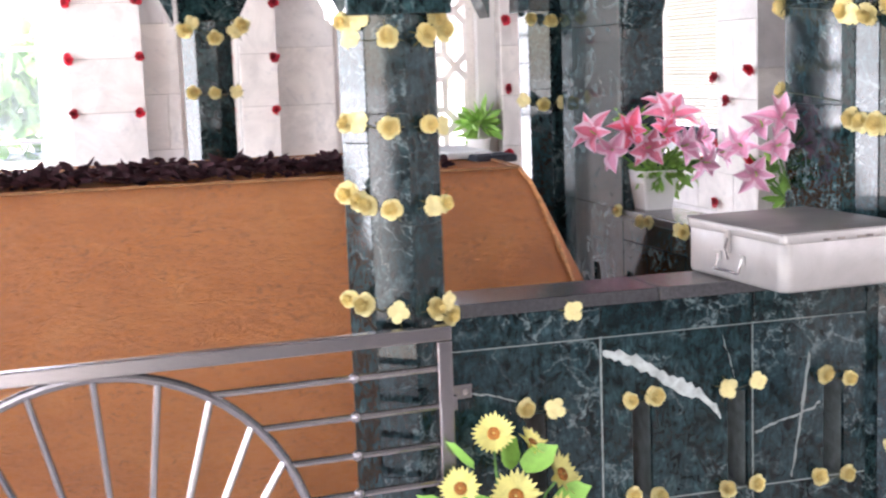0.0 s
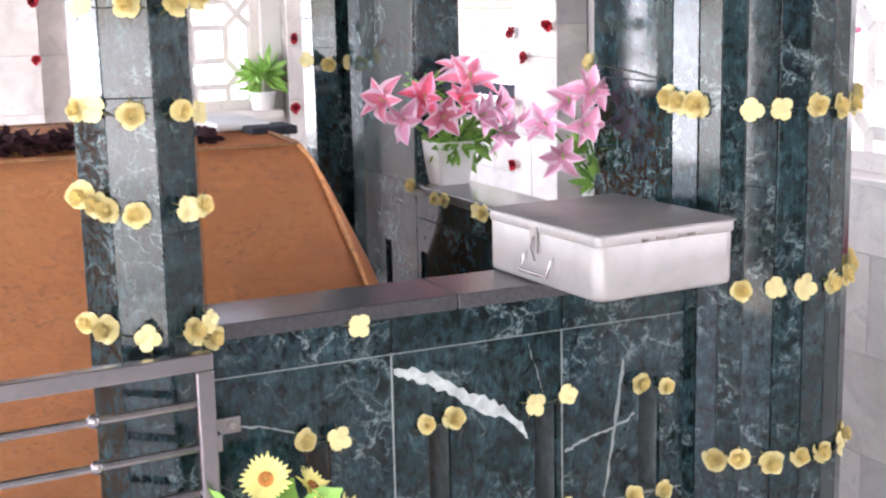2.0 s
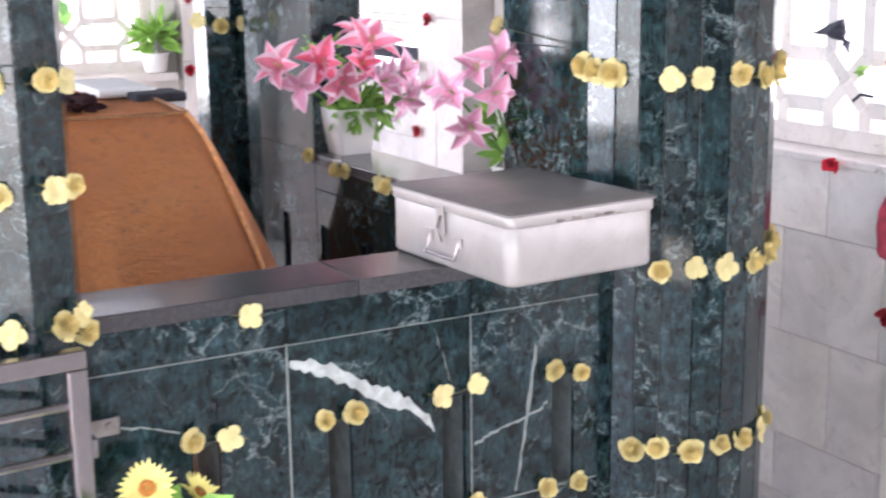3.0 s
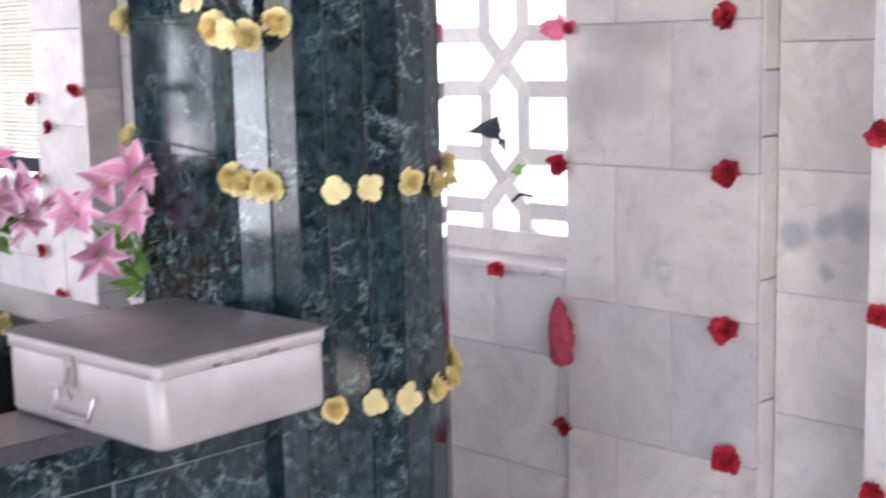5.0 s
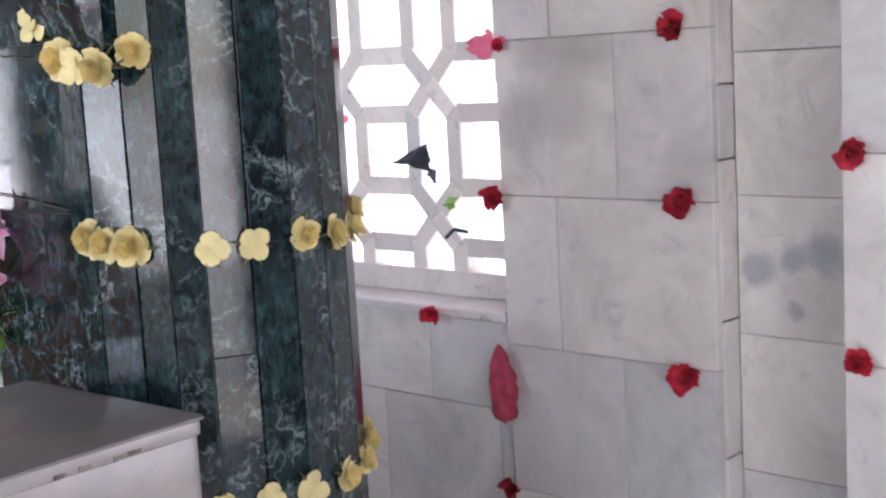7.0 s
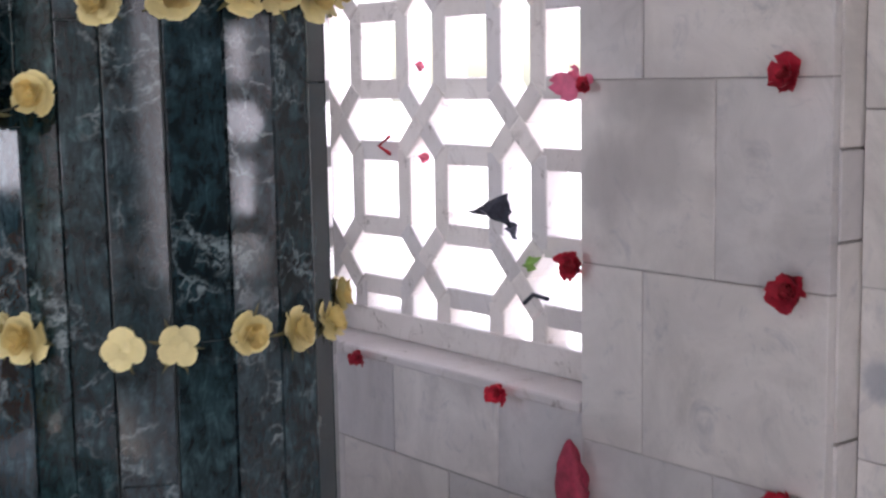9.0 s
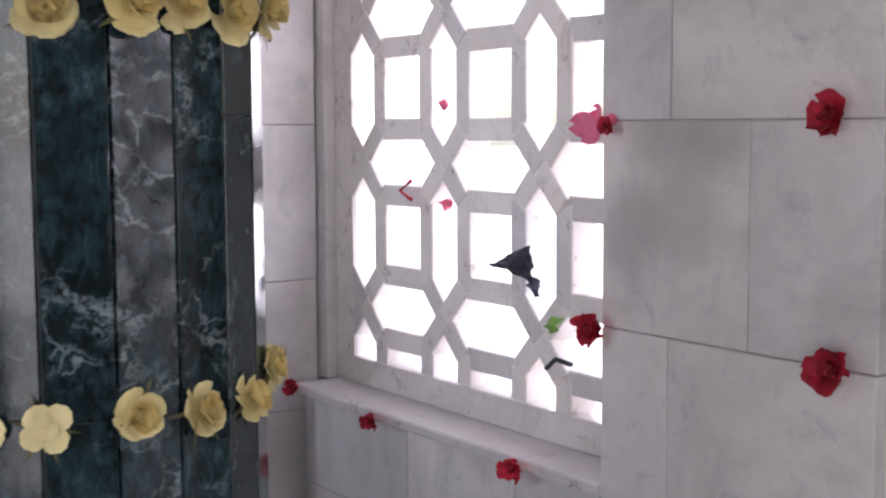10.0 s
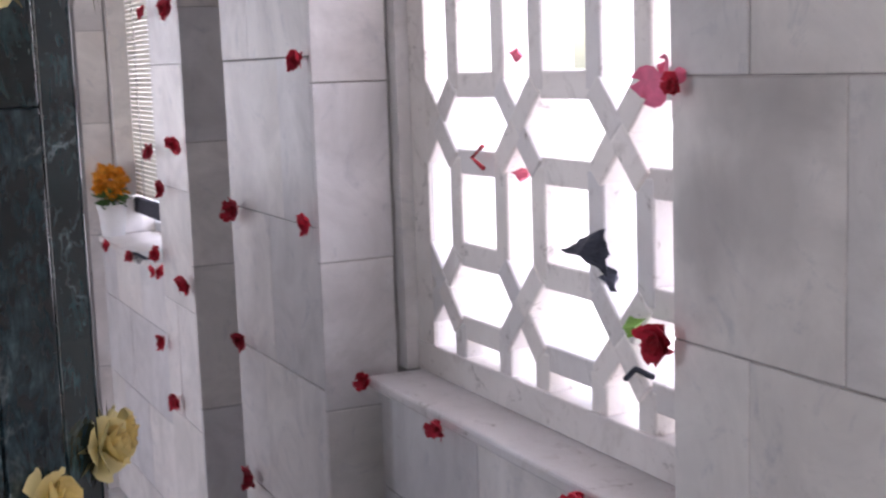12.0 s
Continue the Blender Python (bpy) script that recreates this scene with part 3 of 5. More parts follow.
# ---- stone lattice ----
def lattice(name, place, label, nu, nv, first_u, first_v, pu=0.313, pv=0.317, size=(1.083, 1.42), depth=0.105, w=0.037, rim=0.06, stile=0.05):
    """A pierced stone screen in local (u, v): nodes of four slanting arms joined by upright and level bars. place maps (u, depth, v)."""
    root = new(name)
    tagged(root, label, "lattice screen", kind="structure")
    root.matrix_world = place
    U, V = size

    thick = {"upright": 0.0, "arm": 0.004, "rung": -0.004}
    flip = [0]

    def bar(name, a, b, width):
        flip[0] += name == "arm"
        dp = depth + thick[name] + (0.0016 * (flip[0] % 4) if name == "arm" else 0.0006 * (flip[0] % 2))
        au, av, bu, bv = *a, *b
        length = math.hypot(bu - au, bv - av)
        if length < 0.01:
            return
        bm = box(-length / 2, length / 2, -dp / 2, dp / 2, -width / 2, width / 2, 0.004)
        o = part(name, bm, JALI, root)
        o.matrix_basis = Matrix.Translation(((au + bu) / 2, 0, (av + bv) / 2)) @ Matrix.Rotation(-math.atan2(bv - av, bu - au), 4, "Y")

    du, dv = 0.066, 0.070
    lo_u, hi_u, lo_v, hi_v = 0.02, U - 0.02, 0.02, V - 0.02
    cl = lambda s, lo, hi: max(lo, min(hi, s))
    for i in range(nu):
        for j in range(nv):
            u, v = first_u + i * pu, first_v + j * pv
            for su in (-1, 1):
                for sv in (-1, 1):
                    if lo_u < u + su * du < hi_u and lo_v < v + sv * dv < hi_v:
                        bar("arm", (u, v), (u + su * du, v + sv * dv), w)
                if lo_u < u + su * du < hi_u:
                    bar("upright", (u + su * du, cl(v + dv - 0.008, lo_v, hi_v)), (u + su * du, cl(v + pv - dv + 0.008, lo_v, hi_v)), w)
                    if j == 0:
                        bar("upright", (u + su * du, lo_v), (u + su * du, cl(v - dv + 0.008, lo_v, hi_v)), w)
            for sv in (-1, 1):
                if lo_v < v + sv * dv < hi_v:
                    bar("rung", (cl(u + du - 0.008, lo_u, hi_u), v + sv * dv), (cl(u + pu - du + 0.008, lo_u, hi_u), v + sv * dv), w)
                    if i == 0:
                        bar("rung", (lo_u, v + sv * dv), (cl(u - du + 0.008, lo_u, hi_u), v + sv * dv), w)
    for nm, bb in (("bottom_rail", (0, U, -depth / 2 - 0.006, depth / 2 + 0.006, 0, rim)), ("top_rail", (0, U, -depth / 2 - 0.006, depth / 2 + 0.006, V - rim, V)),
                   ("stile", (0, stile, -depth / 2 - 0.004, depth / 2 + 0.004, rim, V - rim)), ("stile", (U - 0.05, U, -depth / 2 - 0.004, depth / 2 + 0.004, rim, V - rim))):
        part(nm, box(*bb, 0.003), JALI, root)
    return root


# local u runs along -y from y = 3.897; depth along x
lat_place = Matrix(((0, -1, 0, 3.388), (-1, 0, 0, 3.861), (0, 0, 1, 1.0225), (0, 0, 0, 1)))
lattice("window_1", lat_place, "white marble lattice window with elongated hexagon openings", 4, 5, 0.119, 0.1865, pu=0.310, pv=0.3135, size=(1.032, 1.40), depth=0.062, w=0.046, stile=0.075)
near_place = Matrix(((0, -1, 0, 3.388), (-1, 0, 0, 1.269), (0, 0, 1, 1.0225), (0, 0, 0, 1)))
lattice("window_6", near_place, "white marble lattice window nearest the entrance", 4, 5, 0.119, 0.1865, pu=0.310, pv=0.3135, size=(1.032, 1.40), depth=0.062, w=0.046, stile=0.075)
far_place = Matrix(((1, 0, 0, 1.873), (0, 1, 0, 7.40), (0, 0, 1, 0.978), (0, 0, 0, 1)))
lattice("window_2", far_place, "white marble lattice window in the far wall", 3, 5, 0.1, 0.2, size=(0.844, 1.60))
far_place2 = Matrix(((1, 0, 0, 1.018), (0, 1, 0, 7.40), (0, 0, 1, 0.978), (0, 0, 0, 1)))
lattice("window_3", far_place2, "narrow white marble lattice window in the far wall", 1, 5, 0.155, 0.2, size=(0.31, 1.60))


# small things caught in the lattice
def scrap(name, label, category, pts, mat, thick=0.004, seed=1):
    """A crumpled scrap over a ring of points."""
    rng = random.Random(seed)
    bm = bmesh.new()
    c = sum((Vector(p) for p in pts), Vector()) / len(pts)
    top = bm.verts.new(c + Vector((-0.022, 0, 0.004)))
    bot = bm.verts.new(c + Vector((0.006, 0, 0)))
    ring = []
    for i, p in enumerate(pts):
        q = Vector(pts[(i + 1) % len(pts)])
        for s in (0, 0.5):
            ring.append(bm.verts.new(Vector(p).lerp(q, s) + Vector((rng.uniform(-0.012, 0.004), rng.uniform(-0.004, 0.004), rng.uniform(-0.004, 0.004)))))
    for a, b in zip(ring, ring[1:] + ring[:1]):
        bm.faces.new((top, a, b))
        bm.faces.new((bot, b, a))
    bmesh.ops.subdivide_edges(bm, edges=list(bm.edges), cuts=2, use_grid_fill=True)
    for v in bm.verts:
        q = v.co * 55
        v.co += Vector((0.011 * noise.noise(q), 0.006 * noise.noise(q + Vector((9, 2, 1))), 0.006 * noise.noise(q + Vector((3, 7, 5)))))
    bmesh.ops.recalc_face_normals(bm, faces=bm.faces)
    ob = part(name, bm, mat)
    return tagged(ob, label, category)


scrap("cloth_scrap", "crumpled dark blue cloth scrap tied to the lattice", "scrap", [(3.325, 3.231, 1.337), (3.325, 3.187, 1.357), (3.325, 3.116, 1.384), (3.325, 3.105, 1.35), (3.325, 3.092, 1.318), (3.325, 3.118, 1.332), (3.325, 3.133, 1.323), (3.325, 3.167, 1.332)], BLACKCLOTH)
scrap("cloth_scrap", "frayed end of the dark blue cloth scrap", "scrap", [(3.332, 3.12, 1.33), (3.332, 3.095, 1.318), (3.332, 3.088, 1.29), (3.332, 3.10, 1.30)], BLACKCLOTH, seed=9)
scrap("leaf_scrap", "single pale green leaf stuck in the lattice", "leaf", [(3.335, 3.075, 1.24), (3.335, 3.052, 1.262), (3.335, 3.032, 1.258), (3.335, 3.036, 1.236), (3.335, 3.058, 1.226)], BRIGHTLEAF, seed=3)
for y, z, size in ((3.443, 1.643, 0.012), (3.430, 1.439, 0.009)):
    scrap("petal_scrap", "small faded red petal caught in a lattice slot", "petal", [(3.372, y + size, z - size * 0.6), (3.372, y + size * 0.3, z + size), (3.372, y - size * 0.9, z + size * 0.7), (3.372, y - size * 0.6, z - size)], PINKRED, seed=5)
tagged(part("thread_knot", tube(bmesh.new(), [(3.339, 3.524, 1.487), (3.337, 3.563, 1.465), (3.339, 3.523, 1.448)], 0.0045, 6), DEEPRED), "dark thread knotted round a lattice bar", "thread")
tagged(part("string_band", tube(bmesh.new(), [(3.334, 3.075, 1.163), (3.333, 3.047, 1.184), (3.334, 3.005, 1.180)], 0.0045, 6), BLACKCLOTH), "frayed dark string tied round a lattice arm", "string")


# ---- window with the cane blind ----
frame_w2 = tagged(new("window_4"), "grey framed window behind a half lowered cane blind", "window", kind="structure")
for bb in ((3.46, 3.50, 5.262, 5.50, 1.023, 2.43), (3.46, 3.50, 6.60, 6.638, 1.023, 2.43), (3.46, 3.50, 5.50, 6.60, 1.023, 1.06), (3.465, 3.495, 6.03, 6.06, 1.06, 2.42)):
    part("window_frame", box(*bb, 0.003), FRAME, frame_w2)
for k in range(8):
    part("bar", box(3.475, 3.485, 5.58 + 0.125 * k, 5.60 + 0.125 * k, 1.06, 1.4, 0.002), CERAMIC, frame_w2)
blind = thing("cane_blind", "cream cane blind lowered over the window, dark bottom rail", "blind", at=(3.40, 6.05, 2.429))
for k in range(73):
    z = -0.012 - k * 0.0172
    part("slat", box(-0.004, 0.004, -0.72, 0.57, z - 0.0074, z + 0.0074, 0.002), BLIND, blind)
part("bottom_rail", box(-0.014, 0.014, -0.73, 0.575, -1.328, -1.270, 0.004), BLACKCLOTH, blind)
for dy in (-0.4, 0.4):
    part("cord", tube(bmesh.new(), [(-0.008, dy, 0), (-0.008, dy, -1.272)], 0.002, 5), GROUT, blind)


def clump(bm, centre, radius, count, length, width, rng, mat=0, flatten=0.8):
    for _ in range(count):
        d = Vector((rng.gauss(0, 1), rng.gauss(0, 1), rng.gauss(0, 1) * flatten)).normalized()
        m = Matrix.Translation(Vector(centre) + d * radius * rng.uniform(0.2, 1)) @ d.to_track_quat("X", "Z").to_matrix().to_4x4() @ Matrix.Rotation(rng.uniform(0, 6.28), 4, "X")
        petal(bm, m, length * rng.uniform(0.7, 1.2), width * rng.uniform(0.7, 1.2), rng.uniform(-0.4, 0.8), 0.2, 0.3, 3, mat)


def pot_bm(r_top, r_bot, h, n=24):
    return lathe(bmesh.new(), [(r_bot, 0), (r_top, h * 0.9), (r_top * 1.06, h * 0.92), (r_top * 1.06, h), (r_top * 0.92, h), (r_top * 0.88, h * 0.86), (0.005, h * 0.85)], n)


def square_pot(w_top, w_bot, h):
    bm = bmesh.new()
    rings = []
    for w, z in ((w_bot, 0), (w_top, h), (w_top * 0.9, h), (w_top * 0.86, h * 0.85)):
        rings.append([bm.verts.new((sx * w / 2, sy * w / 2, z)) for sx, sy in ((-1, -1), (1, -1), (1, 1), (-1, 1))])
    for a, b in zip(rings, rings[1:]):
        for k in range(4):
            bm.faces.new((a[k], a[(k + 1) % 4], b[(k + 1) % 4], b[k]))
    bm.faces.new(rings[0][::-1])
    bm.faces.new(rings[-1])
    bmesh.ops.bevel(bm, geom=[e for e in bm.edges if abs(e.verts[0].co.z - e.verts[1].co.z) > 0.02], offset=0.004, segments=2, affect="EDGES")
    return bm


def potted(name, label, at, pot, pot_mat, tufts):
    t = thing(name, label, "plant", at=at)
    part("pot", pot, pot_mat, t)
    rng = random.Random(int(at[1] * 100))
    for nm, mat, centre, radius, count, length, width in tufts:
        bm = bmesh.new()
        clump(bm, centre, radius, count, length, width, rng)
        part(nm, bm, mat, t)
    return t


potted("flower_pot", "white pot with a bunch of orange flowers on the sill", (3.29, 6.56, 1.022), pot_bm(0.055, 0.042, 0.12), CERAMIC,
       [("blossom", ORANGEFL, (0, 0, 0.205), 0.06, 220, 0.026, 0.026), ("leaves", LEAF, (0, 0, 0.145), 0.045, 50, 0.04, 0.022)])
potted("green_plant", "small leafy green plant in a white pot on the far sill", (2.69, 7.24, 0.979), pot_bm(0.07, 0.055, 0.10), CERAMIC,
       [("leaves", BRIGHTLEAF, (0, 0, 0.19), 0.08, 90, 0.09, 0.03)])
structure("window_sill_far", box(1.873, 2.785, 7.17, 7.36, 0.935, 0.9775, 0.004), JALI, "white marble sill of the far lattice window")
tray = thing("flower_tray", "loose white papers and dark stems on the window sill", "papers", at=(3.28, 5.85, 1.0225))
part("paper", box(-0.035, 0.05, -0.14, 0.12, 0, 0.006, 0.001), PAPER, tray)
part("paper", box(-0.04, 0.02, -0.10, 0.02, 0.0065, 0.011, 0.001), PAPER, tray)
stems = bmesh.new()
for k in range(7):
    tube(stems, [(-0.045, -0.13 + 0.03 * k, 0.012), (-0.05, -0.05 + 0.03 * k, 0.004), (-0.052, 0.02 + 0.035 * k, -0.02)], 0.0022, 5)
part("stems", stems, BLACKCLOTH, tray)


# ---- far wall cladding ----
FZ = [0.0, 0.16, 0.455, 0.74, 1.03, 1.32, 1.605, 1.895, 2.185, 2.485, 2.785, 3.29]
for nm, x0, x1, front in (("pilaster_far_1", 0.427, 0.816, 7.17), ("pilaster_far_2", 1.325, 1.533, 7.17), ("pilaster_far_3", 2.82, 3.16, 7.17)):
    ob = structure(nm, box(x0 + 0.01, x1 - 0.01, front + 0.012, 7.3, -0.01, 3.3), GROUT, "white marble pilaster on the far wall")
    tile_face(ob, "y", front, 0.016, [(x0, x1)], FZ)
tile_face(wall_far, "y", 7.285, 0.014, [(0.82, 1.012), (0.82, 0.94, 1.012)], [0.0, 0.3, 0.635, 1.105, 1.405, 1.785, 2.185, 2.585, 2.985, 3.29])
tile_face(wall_far, "y", 7.285, 0.014, [(1.54, 1.868)], [0.0, 0.3, 0.585, 0.965, 1.315, 1.635, 1.965, 2.385, 2.785, 3.29])
tile_face(wall_far, "y", 7.285, 0.014, [(1.015, 1.322)], [0.0, 0.5, 0.973])
tile_face(wall_far, "y", 7.285, 0.014, [(1.87, 2.27, 2.72)], [0.0, 0.5, 0.933])

gate_win = tagged(new("window_5"), "tall steel framed window looking out to greenery", "window", kind="structure")
for bb in ((0.275, 0.320, 7.36, 7.41, 0.637, 2.783), (-1.348, 0.275, 7.37, 7.40, 1.660, 1.685), (-1.348, 0.275, 7.37, 7.40, 1.170, 1.190), (-0.52, -0.48, 7.36, 7.41, 0.677, 2.783), (-1.348, 0.275, 7.36, 7.41, 0.637, 0.675), (-1.348, 0.275, 7.37, 7.40, 2.185, 2.210)):
    part("frame_bar", box(*bb, 0.003), FRAME, gate_win)
# panes added to lay bright haze over the greenery outside
for x0, x1 in ((-1.348, -0.521), (-0.479, 0.274)):
    for z0, z1 in ((0.676, 1.169), (1.191, 1.659), (1.686, 2.184), (2.211, 2.782)):
        pane = part("pane", box(x0, x1, 7.384, 7.388, z0, z1), HAZY, gate_win, "glass pane with added bright haze")
        pane.visible_shadow = False


# ---- green marble pillars ----
def strip_pieces(rng, z0=0.0, z1=3.0):
    z, out = z0, []
    while z < z1 - 0.05:
        nxt = min(z1, z + rng.choice((0.7, 1.0, 1.3)) * rng.uniform(0.9, 1.1))
        if z1 - nxt < 0.2:
            nxt = z1
        out.append((z, nxt))
        z = nxt
    return out


def holed(bm, u0, u1, z0, z1, a0, a1, holes, axis="y"):
    """A slab from u0 to u1 with upright slots cut through, as one shell."""
    us = sorted({u0, u1, *(c for h in holes for c in h[:2] if u0 < c < u1)})
    zs = sorted({z0, z1, *(c for h in holes for c in h[2:] if z0 < c < z1)})
    solid = {(i, k): not any(h[0] <= us[i] + 1e-5 and us[i + 1] <= h[1] + 1e-5 and h[2] <= zs[k] + 1e-5 and zs[k + 1] <= h[3] + 1e-5 for h in holes)
             for i in range(len(us) - 1) for k in range(len(zs) - 1)}
    verts = {}

    def v(i, k, a):
        if (i, k, a) not in verts:
            verts[i, k, a] = bm.verts.new((us[i], a, zs[k]) if axis == "y" else (a, us[i], zs[k]))
        return verts[i, k, a]

    for (i, k), full in solid.items():
        if full:
            quad = ((i, k), (i + 1, k), (i + 1, k + 1), (i, k + 1))
            bm.faces.new([v(*q, a0) for q in quad])
            bm.faces.new([v(*q, a1) for q in quad[::-1]])
            for side, (p, q) in (((i, k - 1), (quad[0], quad[1])), ((i + 1, k), (quad[1], quad[2])), ((i, k + 1), (quad[2], quad[3])), ((i - 1, k), (quad[3], quad[0]))):
                if not solid.get(side, False):
                    bm.faces.new((v(*q, a0), v(*p, a0), v(*p, a1), v(*q, a1)))
    bmesh.ops.recalc_face_normals(bm, faces=bm.faces)
    return bm


def big_pillar():
    """Pier with flat sides and a rounded nose clad in upright strips."""
    cx, cy, r = 2.28, 2.58, 0.212
    t = thing("corner_pillar", "dark green marble corner pillar with a rounded strip-clad front", "pillar")
    core = bmesh.new()
    ring = [(cx - r + 0.008, cy)] + [(cx + (r + 0.003) * math.sin(a), cy - (r + 0.003) * math.cos(a)) for a in [radians(-70 + 20 * k) for k in range(7)]] + [(cx + 0.182, cy - 0.07), (cx + 0.184, cy), (cx + 0.182, 2.82), (cx - r + 0.008, 2.82)]
    lo, hi = [core.verts.new((*p, 0)) for p in ring], [core.verts.new((*p, 3.0)) for p in ring]
    for k in range(len(ring)):
        core.faces.new((lo[k], lo[(k + 1) % len(ring)], hi[(k + 1) % len(ring)], hi[k]))
    core.faces.new(hi)
    core.faces.new(lo[::-1])
    part("core", core, SEAM, t)
    rng = random.Random(11)
    edges = (-90, -77.5, -61, -49, -36.8, -20.6, -3.6, 12.6, 29, 44, 56)
    outline = [(r * math.sin(radians(a)), -r * math.cos(radians(a))) for a in edges] + [(0.188, -0.068), (0.192, 0.0)]
    for (ax, ay), (bx, by) in zip(outline, outline[1:]):
        half, turn = math.hypot(bx - ax, by - ay) / 2 - 0.0006, math.atan2(by - ay, bx - ax)
        for z0, z1 in strip_pieces(rng):
            o = part("strip", box(-half, half, -0.010, 0.0, z0 + 0.0005, z1 - 0.0005, 0.0008), GREEN, t)
            o.matrix_basis = Matrix.Translation((cx + (ax + bx) / 2, cy + (ay + by) / 2, 0)) @ Matrix.Rotation(turn + rng.uniform(-0.003, 0.003), 4, "Z") @ Matrix.Translation((0, 0.002, 0))
    for x0, x1 in ((cx - r, cx - r + 0.01), (cx + 0.186, cx + 0.196)):
        for z0, z1 in ((0, 0.55), (0.55, 0.98), (0.98, 1.39), (1.39, 1.625), (1.625, 2.2), (2.2, 3.0)):
            for y0, y1 in ((2.582, 2.699), (2.701, 2.832)) if z0 < 0.9 else ((2.582, 2.832),):
                part("slab", box(x0, x1, y0, y1, z0 + 0.0008, z1 - 0.0008, 0.001), GREEN, t)
    part("slab", box(cx - r + 0.011, cx + 0.185, 2.822, 2.832, 0, 3.0, 0.001), GREEN, t)
    return t


big_pillar()


def octagon_post(at, label, rot, flats=0.2, top=3.0, group="slim pillars", cap=1.612):
    """Eight upright slabs round a core, with a wider block where the arch springs."""
    t = thing("slim_pillar", label, "pillar", group, (at[0], at[1], 0))
    R = flats / 2 / math.cos(math.pi / 8)
    core = bmesh.new()
    lathe(core, [(R - 0.008, 0), (R - 0.008, top)], 8)
    part("core", core, SEAM, t)
    rng = random.Random(int(at[0] * 100))
    side = flats * math.tan(math.pi / 8)
    for k in range(8):
        for z0, z1 in strip_pieces(rng, 0, top):
            o = part("slab", box(-side + 0.001 + side / 2, side / 2 - 0.001, -0.008, 0.0, z0 + 0.0006, z1 - 0.0006, 0.0008), GREEN, t)
            o.matrix_basis = Matrix.Rotation(radians(rot + 45 * k), 4, "Z") @ Matrix.Translation((0, -flats / 2 + 0.008, 0))
    part("capital", box(-0.105, 0.105, -0.105, 0.105, cap, cap + 0.088, 0.004), GREEN, t)
    return t


octagon_post((1.0, 2.538), "slim eight-sided dark green marble gate pillar wound with roses", -18, 0.192)
octagon_post((0.88, 4.66), "slim dark green marble pillar behind the tomb", -10, 0.17, cap=1.687)
octagon_post((2.085, 4.50), "slim dark green marble pillar at the rear corner", 8, 0.19, cap=1.687)
jamb = thing("rear_pier", "flat green marble pier between side arch and rear corner", "pillar", at=(2.155, 4.06, 0))
for z0, z1 in ((0, 0.5), (0.5, 1.03), (1.03, 1.62), (1.62, 2.3), (2.3, 3.0)):
    if z0 == 0.5:
        slot = [(-0.025, 0.025, 0.60, 0.83)]
        slab = holed(bmesh.new(), -0.218, 0.28, z0 + 0.001, z1 - 0.001, -0.075, -0.065, slot, "x")
    else:
        slab = box(-0.075, -0.065, -0.218, 0.28, z0 + 0.001, z1 - 0.001, 0.001)
    part("slab", slab, GREEN, jamb)
    part("slab", box(-0.064, 0.075, -0.22, -0.21, z0 + 0.001, z1 - 0.001, 0.001), GREEN, jamb)
part("core", holed(bmesh.new(), -0.209, 0.28, 0, 3.0, -0.064, 0.075, [(-0.025, 0.025, 0.60, 0.83)], "x"), DARK, jamb)
part("back_slab", box(0.0755, 0.08, -0.21, 0.28, 0, 3.0), GREEN, jamb)


def arch(name, label, axis, at0, at1, u0, u1, spring=1.602, flare=0.5):
    """Straight-sided arch slab between two pillars."""
    bm = bmesh.new()
    mid, rise = (u0 + u1) / 2, 0.62
    off = flare * rise
    poly = [(u0, spring), (u0 + off, spring + rise), (mid, spring + rise + 0.22), (u1 - off, spring + rise), (u1, spring), (u1, 3.0), (u0, 3.0)]
    def at(u, a, z):
        return (u, a, z) if axis == "y" else (a, u, z)
    va, vb = [bm.verts.new(at(u, at0, z)) for u, z in poly], [bm.verts.new(at(u, at1, z)) for u, z in poly]
    bm.faces.new(va)
    bm.faces.new(vb[::-1])
    for k in range(len(poly)):
        bm.faces.new((va[k], vb[k], vb[(k + 1) % len(poly)], va[(k + 1) % len(poly)]))
    bmesh.ops.recalc_face_normals(bm, faces=bm.faces)
    ob = part(name, bm, GREEN)
    return tagged(ob, label, "arch", "enclosure arches", "structure")


arch("arch", "pointed green marble arch over the parapet", "y", 2.47, 2.60, 1.10, 2.066)
arch("arch", "pointed green marble arch over the gate", "y", 2.48, 2.60, -0.30, 0.90)
arch("arch", "pointed green marble arch over the side parapet", "x", 2.09, 2.22, 2.834, 3.838)
arch("arch", "pointed green marble arch behind the tomb", "y", 4.60, 4.72, 0.977, 1.903, spring=1.677)
arch("arch", "pointed green marble arch behind the tomb", "y", 4.60, 4.72, -0.30, 0.763, spring=1.677)


structure("canopy_slab", box(-1.2, 2.49, 2.37, 4.9, 3.002, 3.12, 0.01), GREEN, "green marble canopy slab over the tomb enclosure")


# ---- front parapet with slots ----
SLOTS = [(1.257, 1.303), (1.500, 1.546), (1.728, 1.777), (1.969, 2.021)]
PY = 2.50
parapet = thing("parapet", "dark green marble parapet with upright slots and white veins", "parapet")


